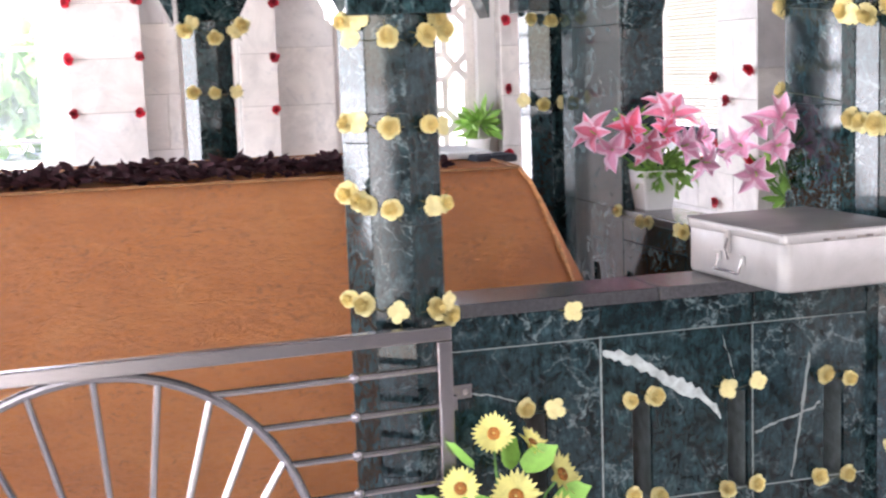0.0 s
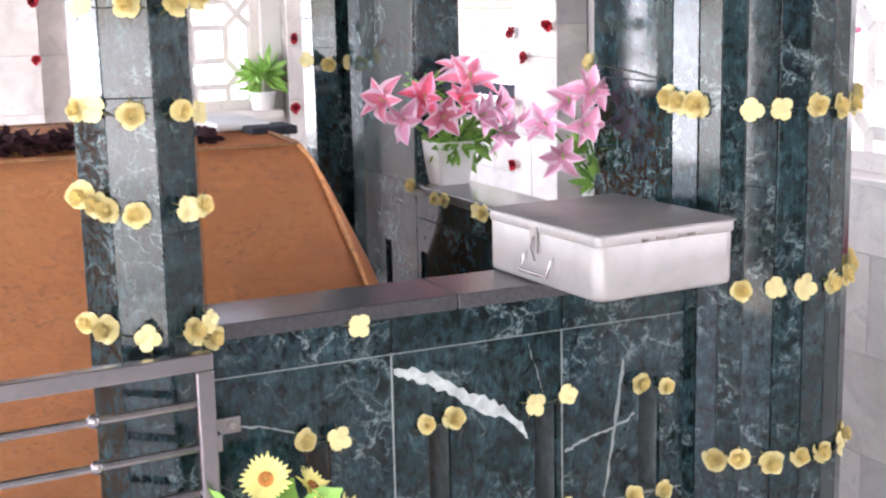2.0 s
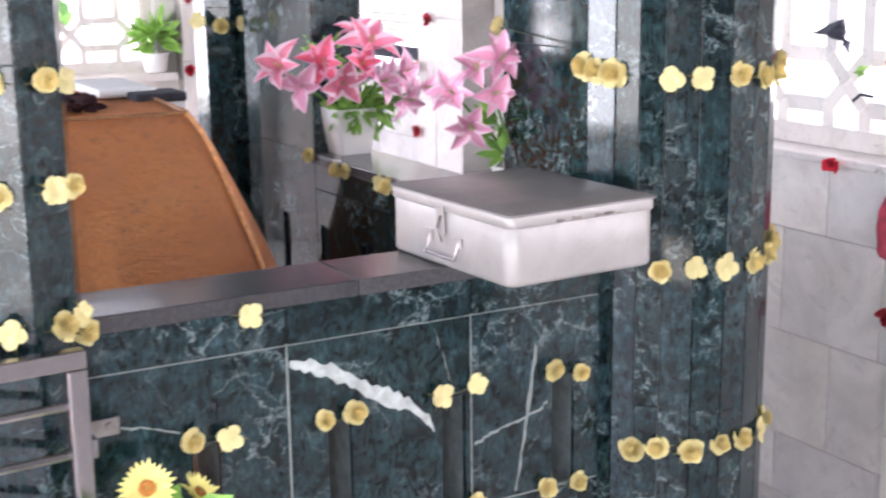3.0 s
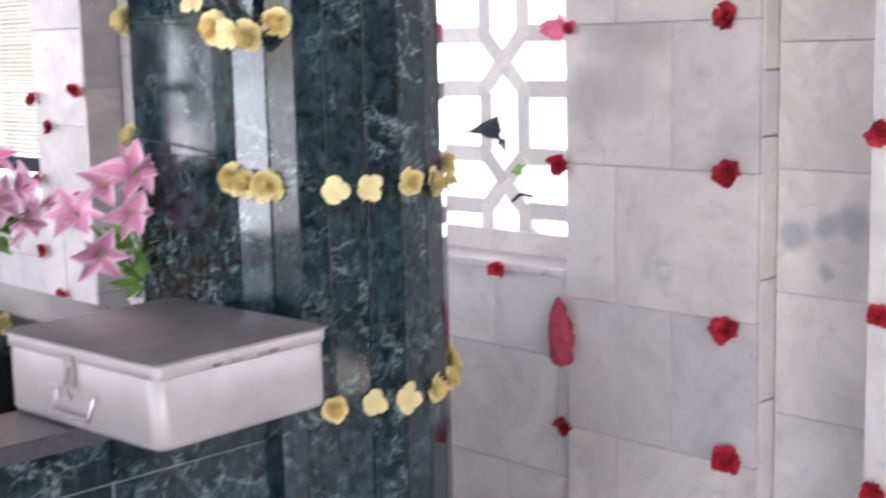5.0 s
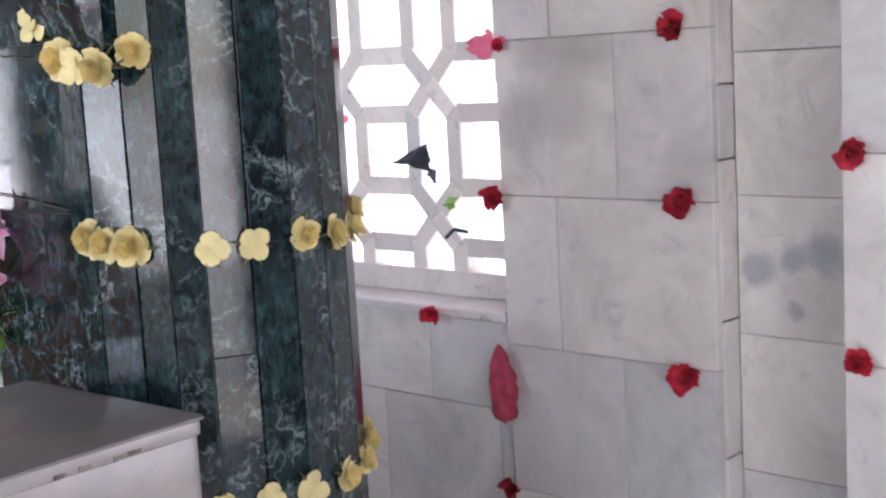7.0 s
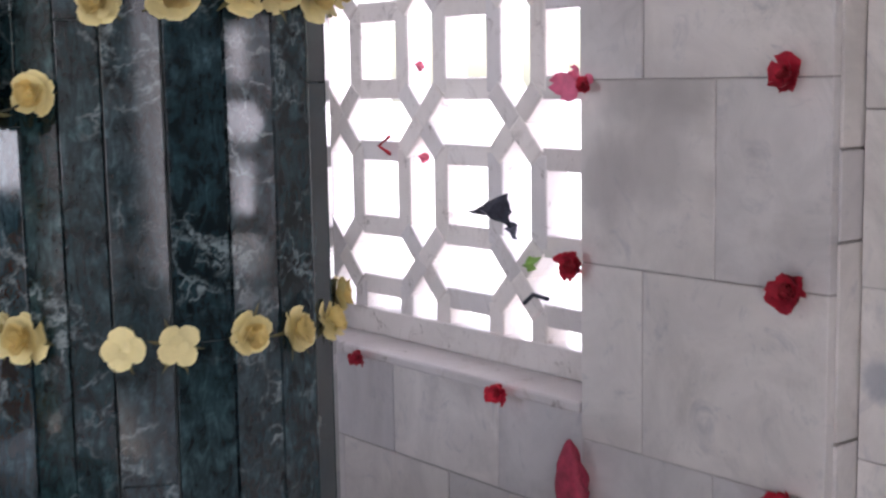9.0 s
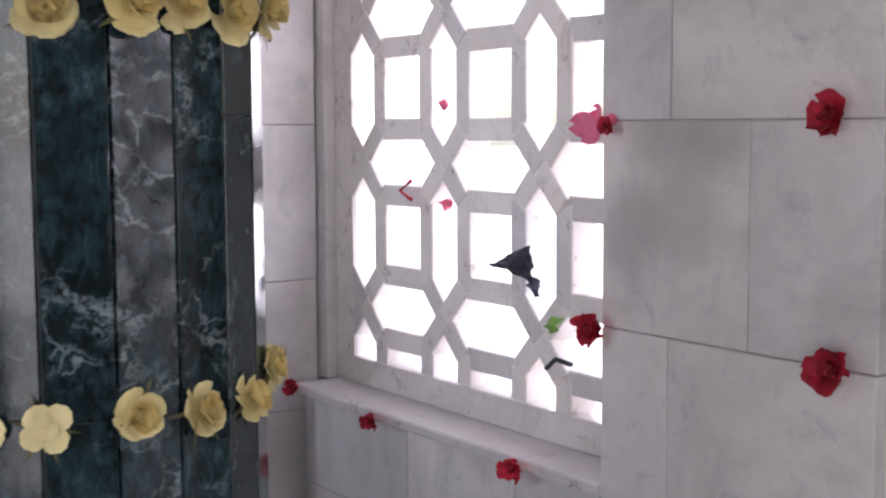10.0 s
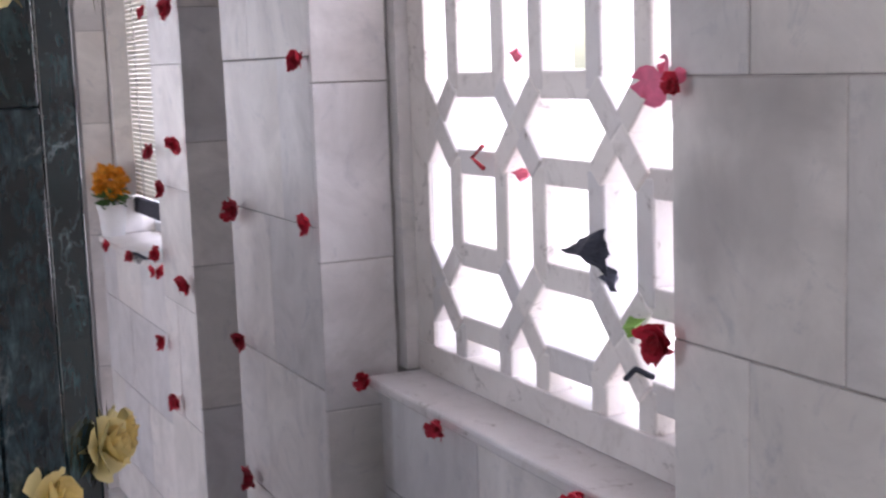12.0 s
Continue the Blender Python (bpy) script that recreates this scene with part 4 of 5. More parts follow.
ALL = [(a, b, 0.554, 0.777) for a, b in SLOTS]
XE = 2.085
part("core", holed(bmesh.new(), 1.085, XE, 0, 0.996, PY + 0.012, PY + 0.128, ALL), SEAM, parapet)
TX = (1.065, 1.429, 1.790, XE)
for a, b in zip(TX, TX[1:]):
    part("slab", holed(bmesh.new(), a + 0.0022, b - 0.0022, 0.5562, 0.9253, PY, PY + 0.0115, ALL), GREEN, parapet)
    part("slab", box(a + 0.0022, b - 0.0022, PY, PY + 0.0115, 0.02, 0.552, 0.001), GREEN, parapet)
    part("slab", box(a + 0.0022, b - 0.0022, PY - 0.002, PY + 0.0115, 0.9285, 0.996, 0.001), GREEN, parapet)
part("joint", box(TX[0], XE, PY + 0.002, PY + 0.0112, 0.9253, 0.9285), JOINT, parapet)
part("joint", box(TX[0], XE, PY + 0.002, PY + 0.0112, 0.552, 0.5562), JOINT, parapet)
for x in TX[1:-1]:
    part("joint", box(x - 0.0022, x + 0.0022, PY + 0.002, PY + 0.0112, 0.02, 0.5515), JOINT, parapet)
    part("joint", box(x - 0.0022, x + 0.0022, PY + 0.002, PY + 0.0112, 0.5565, 0.924), JOINT, parapet)
part("back_slab", holed(bmesh.new(), 1.085, 2.066, 0, 0.996, PY + 0.129, PY + 0.14, ALL), GREEN, parapet)
for x0, x1 in ((1.05, 1.56), (1.562, XE)):
    part("cap", box(x0, x1, PY - 0.014, PY + 0.152, 0.998, 1.027, 0.003), CAP, parapet, "grey granite coping")
# the one broad white vein
vb = bmesh.new()
line = [(1.433, 0.894, 0.007), (1.47, 0.884, 0.011), (1.51, 0.866, 0.014), (1.545, 0.846, 0.013), (1.585, 0.817, 0.015), (1.63, 0.796, 0.014), (1.67, 0.772, 0.012), (1.70, 0.742, 0.009), (1.714, 0.716, 0.004)]
rngv = random.Random(4)
up, dn = [], []
for (xa, za, wa), (xb, zb, wb) in zip(line, line[1:]):
    for q in (0, 0.25, 0.5, 0.75):
        x, z, w = xa + (xb - xa) * q, za + (zb - za) * q, wa + (wb - wa) * q
        up.append(vb.verts.new((x + rngv.uniform(-0.001, 0.001), PY - 0.0008, z + w * rngv.uniform(0.6, 1.5))))
        dn.append(vb.verts.new((x + rngv.uniform(-0.001, 0.001), PY - 0.0008, z - w * rngv.uniform(0.6, 1.5))))
for k in range(len(up) - 1):
    vb.faces.new((up[k], dn[k], dn[k + 1], up[k + 1]))
part("vein", vb, VEIN, parapet, "broad white vein")


def thin_vein(pts, w, mat=JOINT):
    bm = bmesh.new()
    rows = []
    for (xa, za), (xb, zb) in zip(pts, pts[1:]):
        for q in (0, 0.2, 0.4, 0.6, 0.8):
            x, z, ww = xa + (xb - xa) * q + rngv.uniform(-0.002, 0.002), za + (zb - za) * q + rngv.uniform(-0.002, 0.002), w * rngv.uniform(0.3, 1.3)
            rows.append((bm.verts.new((x - ww * 0.6, PY - 0.0007, z + ww)), bm.verts.new((x + ww * 0.6, PY - 0.0007, z - ww))))
    for a, b in zip(rows, rows[1:]):
        bm.faces.new((a[0], a[1], b[1], b[0]))
    part("vein", bm, mat, parapet, "thin pale vein")


thin_vein([(1.138, 0.838), (1.192, 0.824), (1.248, 0.804)], 0.0022)
thin_vein([(1.796, 0.675), (1.833, 0.692), (1.89, 0.704), (1.94, 0.719), (1.965, 0.737)], 0.0024)
thin_vein([(1.884, 0.565), (1.904, 0.656), (1.918, 0.746), (1.934, 0.873)], 0.0050)
thin_vein([(1.325, 0.961), (1.333, 0.935)], 0.002)
thin_vein([(1.715, 0.911), (1.738, 0.833), (1.746, 0.80)], 0.003)

side_parapet = thing("side_parapet", "dark green marble side parapet with upright slots", "parapet")
SH = [(y - 0.025, y + 0.025, 0.60, 0.835) for y in (3.00, 3.26, 3.52, 3.79)]
part("core", holed(bmesh.new(), 2.834, 3.838, 0, 1.003, 2.092, 2.218, SH, "x"), DARK, side_parapet)
for a, b in ((2.834, 3.13), (3.13, 3.40), (3.40, 3.66), (3.66, 3.838)):
    part("slab", holed(bmesh.new(), a + 0.002, b - 0.002, 0.02, 0.931, 2.08, 2.0915, SH, "x"), GREEN, side_parapet)
    part("slab", box(2.079, 2.0915, a + 0.002, b - 0.002, 0.935, 1.002, 0.001), GREEN, side_parapet)
part("cap", box(2.068, 2.242, 2.834, 3.838, 1.004, 1.033, 0.003), CAP, side_parapet, "grey granite coping")


# ---- steel gate ----
GY = 2.362
gate = thing("steel_gate", "stainless steel gate with a sunburst of round bars, shut", "gate", at=(0.382, GY, 0.078))
gate.scale = (0.952, 0.952, 0.952)
gate.rotation_euler = (0, 0, radians(3.6))
for nm, bb in (("top_rail", (-0.72, 0.722, -0.014, 0.014, 0.945, 0.975)), ("bottom_rail", (-0.72, 0.722, -0.014, 0.014, 0.06, 0.09)), ("stile", (0.69, 0.722, -0.015, 0.015, 0.091, 0.944)), ("stile", (-0.72, -0.69, -0.015, 0.015, 0.091, 0.944))):
    part(nm, box(*bb, 0.003), STEEL, gate)
ZC, RC = 0.526, 0.419
part("ring", tube(bmesh.new(), [(RC * math.sin(radians(a)), 0, ZC + RC * math.cos(radians(a))) for a in range(0, 360, 6)], 0.0105, 10, True), STEEL, gate)
HZ = 0.245
part("hub", tube(bmesh.new(), [(0.05 + 0.07 * math.sin(radians(a)), 0, HZ + 0.07 * math.cos(radians(a))) for a in range(0, 360, 15)], 0.009, 8, True), STEEL, gate)
for a in (-88, -74, -60, -46, -32, -17, 0, 17, 32, 46, 60, 74, 88):
    end = Vector((RC * math.sin(radians(a)), 0, ZC + RC * math.cos(radians(a))))
    mid = Vector((0.05, 0, HZ))
    part("spoke", tube(bmesh.new(), [mid + (end - mid).normalized() * 0.07, end], 0.0075, 8), STEEL, gate)
for k in range(10):
    z = 0.885 - 0.081 * k
    dz = z - ZC
    x0 = math.sqrt(max(RC * RC - dz * dz, 0.0)) if abs(dz) < RC else 0.0
    for side in (1, -1):
        part("bar", tube(bmesh.new(), [(side * x0, 0, z), (side * 0.69, 0, z)], 0.0075, 8), STEEL, gate)
        kn = bmesh.new()
        bmesh.ops.create_icosphere(kn, subdivisions=2, radius=0.013, matrix=Matrix.Translation((side * 0.513, 0, z)))
        part("knob", kn, STEEL, gate, smooth=True)
latch_bm = box(0.722, 0.80, 0.0, 0.006, 0.79, 0.822, 0.002)
la = part("latch", latch_bm, STEEL, gate, "flat steel hasp")
la.location = (0, 0.085, 0)
part("latch_arm", box(0.722, 0.735, 0.0, 0.09, 0.79, 0.822, 0.002), STEEL, gate)
part("bolt", tube(bmesh.new(), [(0.782, 0.078, 0.806), (0.782, 0.088, 0.806)], 0.006, 8), RUST, gate)


# ---- tin donation box ----
def donation_box():
    x0, x1, y0, y1, z0, z1 = 1.727, 2.042, 2.292, 2.677, 1.0278, 1.152
    t = thing("tin_box", "cream painted tin box with hasp, on the parapet beside the pillar", "box", at=((x0 + x1) / 2, (y0 + y1) / 2, z0))
    w, d, h = x1 - x0, y1 - y0, z1 - z0
    t.rotation_euler = (0, 0, radians(3.0))

    def rounded(z_lo, z_hi, grow, r=0.028, foot=0.003):
        """A prism with round upright corners and eased rims."""
        bm = bmesh.new()
        ease = min(foot, (z_hi - z_lo) * 0.25)
        rings = []
        top = min(ease, 0.002)
        for z, inset in ((z_lo, ease), (z_lo + ease * 0.3, ease * 0.3), (z_lo + ease, 0.0), (z_hi - top, 0.0), (z_hi, top)):
            hx, hy, q = w / 2 + grow - inset, d / 2 + grow - inset, r - inset
            ring = []
            for sx, sy, start in ((1, 1, 0), (-1, 1, 90), (-1, -1, 180), (1, -1, 270)):
                for k in range(9):
                    ang = radians(start + 90 * k / 8)
                    ring.append(bm.verts.new((sx * (hx - q) + q * math.cos(ang), sy * (hy - q) + q * math.sin(ang), z)))
            rings.append(ring)
        n = len(rings[0])
        for lo, hi in zip(rings, rings[1:]):
            for k in range(n):
                bm.faces.new((lo[k], lo[(k + 1) % n], hi[(k + 1) % n], hi[k]))
        bm.faces.new(rings[0][::-1])
        bm.faces.new(rings[-1])
        for e in bm.edges:
            e.smooth = e.calc_face_angle(0) < 0.5
        return bm

    part("body", rounded(0, h - 0.022, 0, 0.026, 0.010), TIN, t, smooth=True)
    part("lid", rounded(h - 0.0235, h - 0.0025, 0.0016, 0.020), TIN, t, smooth=True)
    # top sheet has a darker, more metallic tin than the sides
    part("lid_top", rounded(h - 0.004, h, 0.0032, 0.012), LIDTIN, t, "darker, more metallic grey top", smooth=True)
    rb = random.Random(3)
    for k in range(9):
        u = rb.uniform(-w / 2 + 0.045, w / 2 - 0.06)
        part("scratch", box(u, u + rb.uniform(0.004, 0.022), -d / 2 - 0.0030, -d / 2 - 0.0018, h - 0.0225 + rb.uniform(0, 0.003), h - 0.0185 + rb.uniform(0, 0.004)), RUST, t)
    xf = -w / 2 - 0.003
    part("hasp", box(xf - 0.004, xf, 0.0, 0.022, h - 0.062, h - 0.012, 0.001), TIN, t)
    part("loop", tube(bmesh.new(), [(xf - 0.004, 0.006, h - 0.03), (xf - 0.014, 0.0, h - 0.05), (xf - 0.008, -0.004, h - 0.075)], 0.0028, 6), STEEL, t)
    part("bail_handle", tube(bmesh.new(), [(xf, -0.045, h - 0.07), (xf - 0.01, -0.045, h - 0.10), (xf - 0.01, 0.05, h - 0.10), (xf, 0.05, h - 0.07)], 0.003, 6), STEEL, t)
    part("plate", box(xf - 0.002, xf + 0.001, -0.055, -0.03, h - 0.082, h - 0.062, 0.0005), TIN, t)
    part("plate", box(xf - 0.002, xf + 0.001, 0.04, 0.065, h - 0.082, h - 0.062, 0.0005), TIN, t)
    return t


donation_box()


# ---- tomb under its cloth ----
def draped_tomb():
    t = thing("tomb", "raised tomb under a rough orange cloth, flaring to the foot", "tomb", at=(0.245, 3.92, 0))
    t.rotation_euler = (0, 0, radians(-4))
    bm = bmesh.new()
    L0, L1, D, H = -1.6, 1.34, 0.45, 1.226
    nx, ny = 90, 26
    path = []
    for k in range(nx + 1):
        path.append((L0 + (L1 - L0) * k / nx, -D, 0, -1))
    for k in range(1, 7):
        a = radians(15 * k)
        path.append((L1 + 0.0 + 0.02 * math.sin(a), -D + 0.02 * (1 - math.cos(a)), math.sin(a), -math.cos(a)))
    for k in range(1, ny + 1):
        path.append((L1 + 0.02, -D + 0.02 + (2 * D - 0.04) * k / ny, 1, 0))
    for k in range(nx + 1):
        path.append((L1 - (L1 - L0) * k / nx, D, 0, 1))
    rows = []
    for j in range(31):
        s = j / 30
        row = []
        for i, (x, y, ox, oy) in enumerate(path):
            out = 0.40 * s ** 0.75
            fold = 0.0
            near = max(0.0, min(1.0, (x - 0.6) / 0.4))
            fold += near * s ** 0.7 * 0.034 * (1 - abs(math.sin(i * 0.62 + 1.1 * s + 0.9 * math.sin(i * 0.31)))) * (0.6 + 0.4 * math.sin(i * 0.23 + 1))
            fold += 0.010 * s * noise.noise(Vector((i * 0.11, s * 3.1, 0.3)))
            fold += 0.006 * noise.noise(Vector((i * 0.3, s * 7.0, 2.3)))
            z = H - 0.004 - s * (H - 0.05) + 0.004 * noise.noise(Vector((i * 0.2, s * 5, 5)))
            row.append(bm.verts.new((x + ox * (out * 1.15 + fold), y + oy * (out * 0.8 + fold), z)))
        rows.append(row)
    for a, b in zip(rows, rows[1:]):
        for k in range(len(a) - 1):
            bm.faces.new((a[k], b[k], b[k + 1], a[k + 1]))
    bm.faces.new(rows[0])
    hem = bmesh.new()
    tube(hem, [(x, y - 0.004 * (1 if oy < 0 else 0), H + 0.001) for x, y, ox, oy in path[:: 3]], 0.004, 6)
    part("piping", hem, BRAID, t, "dull braided edge")
    cord = bmesh.new()
    tube(cord, [row[nx + 3].co + Vector((0.003, -0.003, 0.002)) for row in rows], 0.006, 6)
    part("corner_cord", cord, BRAID, t, "twisted cord down the corner")
    part("cloth", bm, CLOTH, t, "rough orange cloth", smooth=True)
    return t


draped_tomb()

# dried petals strewn along the top of the tomb
rng = random.Random(8)
bm = bmesh.new()
tm = Matrix.Translation((0.245, 3.92, 0)) @ Matrix.Rotation(radians(-4), 4, "Z")
for _ in range(3400):
    x = rng.uniform(-1.5, 0.98)
    if rng.random() < 0.06:
        x = rng.uniform(0.98, 1.18)
    y = -0.36 + abs(rng.gauss(0, 0.16))
    heap = 0.052 * math.exp(-((y + 0.24) / 0.12) ** 2) * (1 if x < 0.9 else 0.25) * (0.75 + 0.5 * noise.noise(Vector((x * 7, y * 7, 1))))
    m = tm @ Matrix.Translation((x, y, 1.229 + rng.uniform(0, 1) * max(heap, 0.004))) @ Euler((rng.uniform(-0.55, 0.55), rng.uniform(-0.35, 0.35), rng.uniform(0, 6.28))).to_matrix().to_4x4()
    petal(bm, m, rng.uniform(0.022, 0.042), rng.uniform(0.018, 0.032), rng.uniform(-0.2, 0.7), 0.25, 0.6, 3)
tagged(part("rose_petals", bm, PETAL), "heap of dark dried rose petals along the tomb top", "petals", kind="stuff")

sheet = thing("folded_sheet", "folded white sheet with dark cloth at the tomb end", "cloth", at=(1.565, 3.99, 1.226))
part("sheet", box(-0.09, 0.06, -0.22, 0.1, 0.0, 0.022, 0.008), PAPER, sheet)
part("scarf", box(-0.02, 0.11, -0.30, -0.18, -0.01, 0.014, 0.006), BLACKCLOTH, sheet)


# ---- lilies in pots on the side parapet ----
def lily_petal(bm, m, length, width, open_out, root):
    """Pointed petal that rises from the throat and bends back, with pale edges."""
    grid = []
    for i in range(1, 8):
        u = i / 7
        w = width * max(0.02, math.sin(math.pi * u ** 0.8))
        x = length * (u * 0.55 + 0.45 * u * u) * (0.75 + 0.25 * open_out)
        z = length * (0.85 * u - (0.35 + 0.55 * open_out) * u * u)
        grid.append([bm.verts.new(m @ Vector((x, w * 0.5 * k, z + 0.22 * w * k * k))) for k in (-1, -0.55, 0, 0.55, 1)])
    faces = [(bm.faces.new((root, grid[0][k + 1], grid[0][k])), k, 0) for k in range(4)]
    for j, (a, b) in enumerate(zip(grid, grid[1:])):
        faces += [(bm.faces.new((a[k], a[k + 1], b[k + 1], b[k])), k, j + 1) for k in range(4)]
    for f, k, j in faces:
        f.smooth, f.material_index = True, 1 if (k in (0, 3) and j > 1) or j > 6 else 0


def lily_bm(rng, size):
    bm = bmesh.new()
    root = bm.verts.new((0, 0, 0))
    for ring, wide in ((0, 0.50), (1, 0.66)):
        for k in range(3):
            m = Matrix.Rotation(2 * math.pi * (k + 0.5 * ring) / 3 + rng.uniform(-0.2, 0.2), 4, "Z") @ Matrix.Rotation(rng.uniform(-0.25, 0.25), 4, "X")
            lily_petal(bm, m, size * rng.uniform(1.0, 1.35), size * wide * rng.uniform(0.85, 1.15), rng.uniform(-0.3, 0.75), root)
    return bm


def lilies(label, at, pot, blooms, mats, leaf_spots):
    t = thing("lily_pot", label, "flowers", "lily pots", at)
    if pot:
        part("pot", pot, CERAMIC, t)
    rng = random.Random(int(at[1] * 77))
    stem = bmesh.new()
    for k, (p, nrm, size) in enumerate(blooms):
        o = part("bloom", lily_bm(rng, size), (mats[k % len(mats)], PALEPINK if mats[k % len(mats)] == ROSEPINK else LILYEDGE), t)
        q = Vector(nrm).to_track_quat("Z", "Y").to_matrix().to_4x4()
        o.matrix_basis = Matrix.Translation(p) @ q
        st = bmesh.new()
        tube(st, [(0, 0, 0), (size * 0.05, 0, size * 0.3), (size * 0.02, size * 0.06, size * 0.55)], 0.0022, 5)
        part("pistil", st, BRIGHTLEAF, o)
        tube(stem, [(rng.uniform(-0.02, 0.02), rng.uniform(-0.02, 0.02), 0.09), Vector(p) * 0.6 + Vector((0, 0, 0.04)), Vector(p)], 0.003, 5)
    part("stems", stem, LEAF, t)
    lv = bmesh.new()
    for c, r, n in leaf_spots:
        clump(lv, c, r, n, 0.05, 0.020, rng)
    part("leaves", lv, BRIGHTLEAF, t)
    return t


V = (-0.55, -0.8, 0.25)
lilies("white square pot of pink artificial lilies on the parapet", (2.165, 3.79, 1.033), square_pot(0.125, 0.09, 0.125),
       [((-0.20, -0.02, 0.245), (-0.8, -0.6, 0.3), 0.075), ((-0.10, -0.06, 0.25), (-0.4, -0.8, 0.4), 0.072), ((-0.06, -0.08, 0.20), (-0.2, -0.95, 0.1), 0.082),
        ((0.03, -0.06, 0.285), (0.0, -0.7, 0.7), 0.09), ((0.05, -0.09, 0.20), (0.15, -0.95, 0.1), 0.08), ((0.13, -0.05, 0.215), (0.5, -0.8, 0.2), 0.078), ((0.19, -0.06, 0.17), (0.7, -0.7, 0.1), 0.065),
        ((-0.16, -0.05, 0.20), (-0.5, -0.8, -0.1), 0.07), ((0.02, -0.02, 0.32), (-0.3, -0.3, 0.9), 0.06), ((0.12, -0.09, 0.15), (0.4, -0.9, -0.2), 0.07), ((-0.01, -0.1, 0.245), (-0.1, -0.9, 0.4), 0.06)],
       [PINK, ROSEPINK, PINK, PINK, PALEPINK, PALEPINK, PALEPINK, PALEPINK, PINK, PALEPINK, ROSEPINK], [((0.01, -0.03, 0.125), 0.07, 120), ((0.09, -0.03, 0.12), 0.04, 40), ((-0.05, 0.03, 0.27), 0.035, 26)])
lilies("small white pot of pale pink artificial lilies by the pillar", (2.135, 2.90, 1.033), pot_bm(0.045, 0.035, 0.085),
       [((-0.175, -0.05, 0.255), (-0.7, -0.7, 0.2), 0.058), ((-0.09, -0.09, 0.32), (-0.3, -0.9, 0.4), 0.062), ((-0.155, -0.08, 0.195), (-0.5, -0.9, -0.4), 0.058), ((-0.05, -0.10, 0.33), (0.2, -0.8, 0.6), 0.055), ((-0.105, -0.09, 0.255), (-0.2, -0.95, 0.1), 0.055), ((-0.13, -0.07, 0.30), (-0.6, -0.6, 0.6), 0.05)],
       [PALEPINK], [((-0.07, -0.06, 0.19), 0.04, 36), ((-0.02, -0.02, 0.12), 0.03, 16)])


# ---- sunflowers before the parapet ----
def sunflower(rng, size):
    bm = bmesh.new()
    root = bm.verts.new((0, 0, 0))
    for ring in range(2):
        for k in range(13):
            m = Matrix.Translation((0, 0, -0.003 * ring)) @ Matrix.Rotation(2 * math.pi * (k + 0.5 * ring) / 13, 4, "Z")
            petal(bm, m, size * rng.uniform(0.88, 1.05), size * 0.3, rng.uniform(0.15, 0.5), 0.2, 0.3, 3, 0, root)
    core = bmesh.new()
    lathe(core, [(size * 0.30, 0.0), (size * 0.29, size * 0.14), (size * 0.18, size * 0.2), (size * 0.05, size * 0.16)], 14)
    return bm, core


bouquet = thing("sunflower_bouquet", "tall vase of yellow artificial sunflowers before the parapet", "flowers", at=(1.152, 2.31, 0.078))
bouquet.scale = (0.952, 0.952, 0.952)
part("vase", lathe(bmesh.new(), [(0.09, -0.0815), (0.1, 0.0), (0.075, 0.25), (0.06, 0.40), (0.08, 0.48), (0.072, 0.48), (0.055, 0.40), (0.01, 0.38)], 20), CERAMIC, bouquet, smooth=True)
rng = random.Random(21)
st = bmesh.new()
for k, (p, nrm, size) in enumerate([((-0.022, 0.03, 0.752), (-0.25, -0.8, 0.5), 0.046), ((0.005, -0.02, 0.630), (-0.2, -0.8, 0.5), 0.055), ((0.12, 0.02, 0.650), (0.5, -0.6, 0.5), 0.05), ((-0.105, 0.0, 0.655), (-0.5, -0.7, 0.4), 0.046), ((0.068, 0.05, 0.715), (0.6, -0.4, 0.7), 0.042), ((0.09, -0.03, 0.585), (0.4, -0.9, 0.2), 0.05), ((-0.08, -0.03, 0.57), (-0.4, -0.9, 0.2), 0.05), ((0.155, 0.05, 0.60), (0.8, -0.5, 0.2), 0.045)]):
    b, c = sunflower(rng, size)
    o = part("bloom", b, SUNYELLOW, bouquet)
    o.matrix_basis = Matrix.Translation(p) @ Vector(nrm).to_track_quat("Z", "Y").to_matrix().to_4x4()
    part("flower_core", c, SUNCORE, o)
    tube(st, [(0, 0, 0.40), Vector(p) * 0.75 + Vector((0, 0.02, 0.12)), Vector(p) - Vector(nrm) * 0.004], 0.003, 5)
part("stems", st, LEAF, bouquet)
lv = bmesh.new()
for k, (c, a) in enumerate([((-0.07, 0.02, 0.69), 2.4), ((0.035, 0.02, 0.675), 0.2), ((-0.03, -0.02, 0.60), 3.4), ((0.10, 0.0, 0.60), -0.4), ((0.0, 0.03, 0.68), 1.2), ((0.05, -0.03, 0.55), -1.2), ((-0.12, 0.0, 0.60), 3.0)]):
    m = Matrix.Translation(c) @ Euler((0.9, -0.3, a)).to_matrix().to_4x4()
    petal(lv, m, 0.085, 0.055, 0.35, 0.15, 0.15, 6)
part("leaves", lv, BRIGHTLEAF, bouquet)


# ---- yellow rose garlands ----
def ring_spots(rows, c=(2.28, 2.58), r=0.216):
    return [((c[0] + min(r * math.sin(radians(a)), 0.198), c[1] - r * math.cos(radians(a)), z), (math.sin(radians(a)), -math.cos(radians(a)), 0.1), *kind) for a, z, *kind in rows]


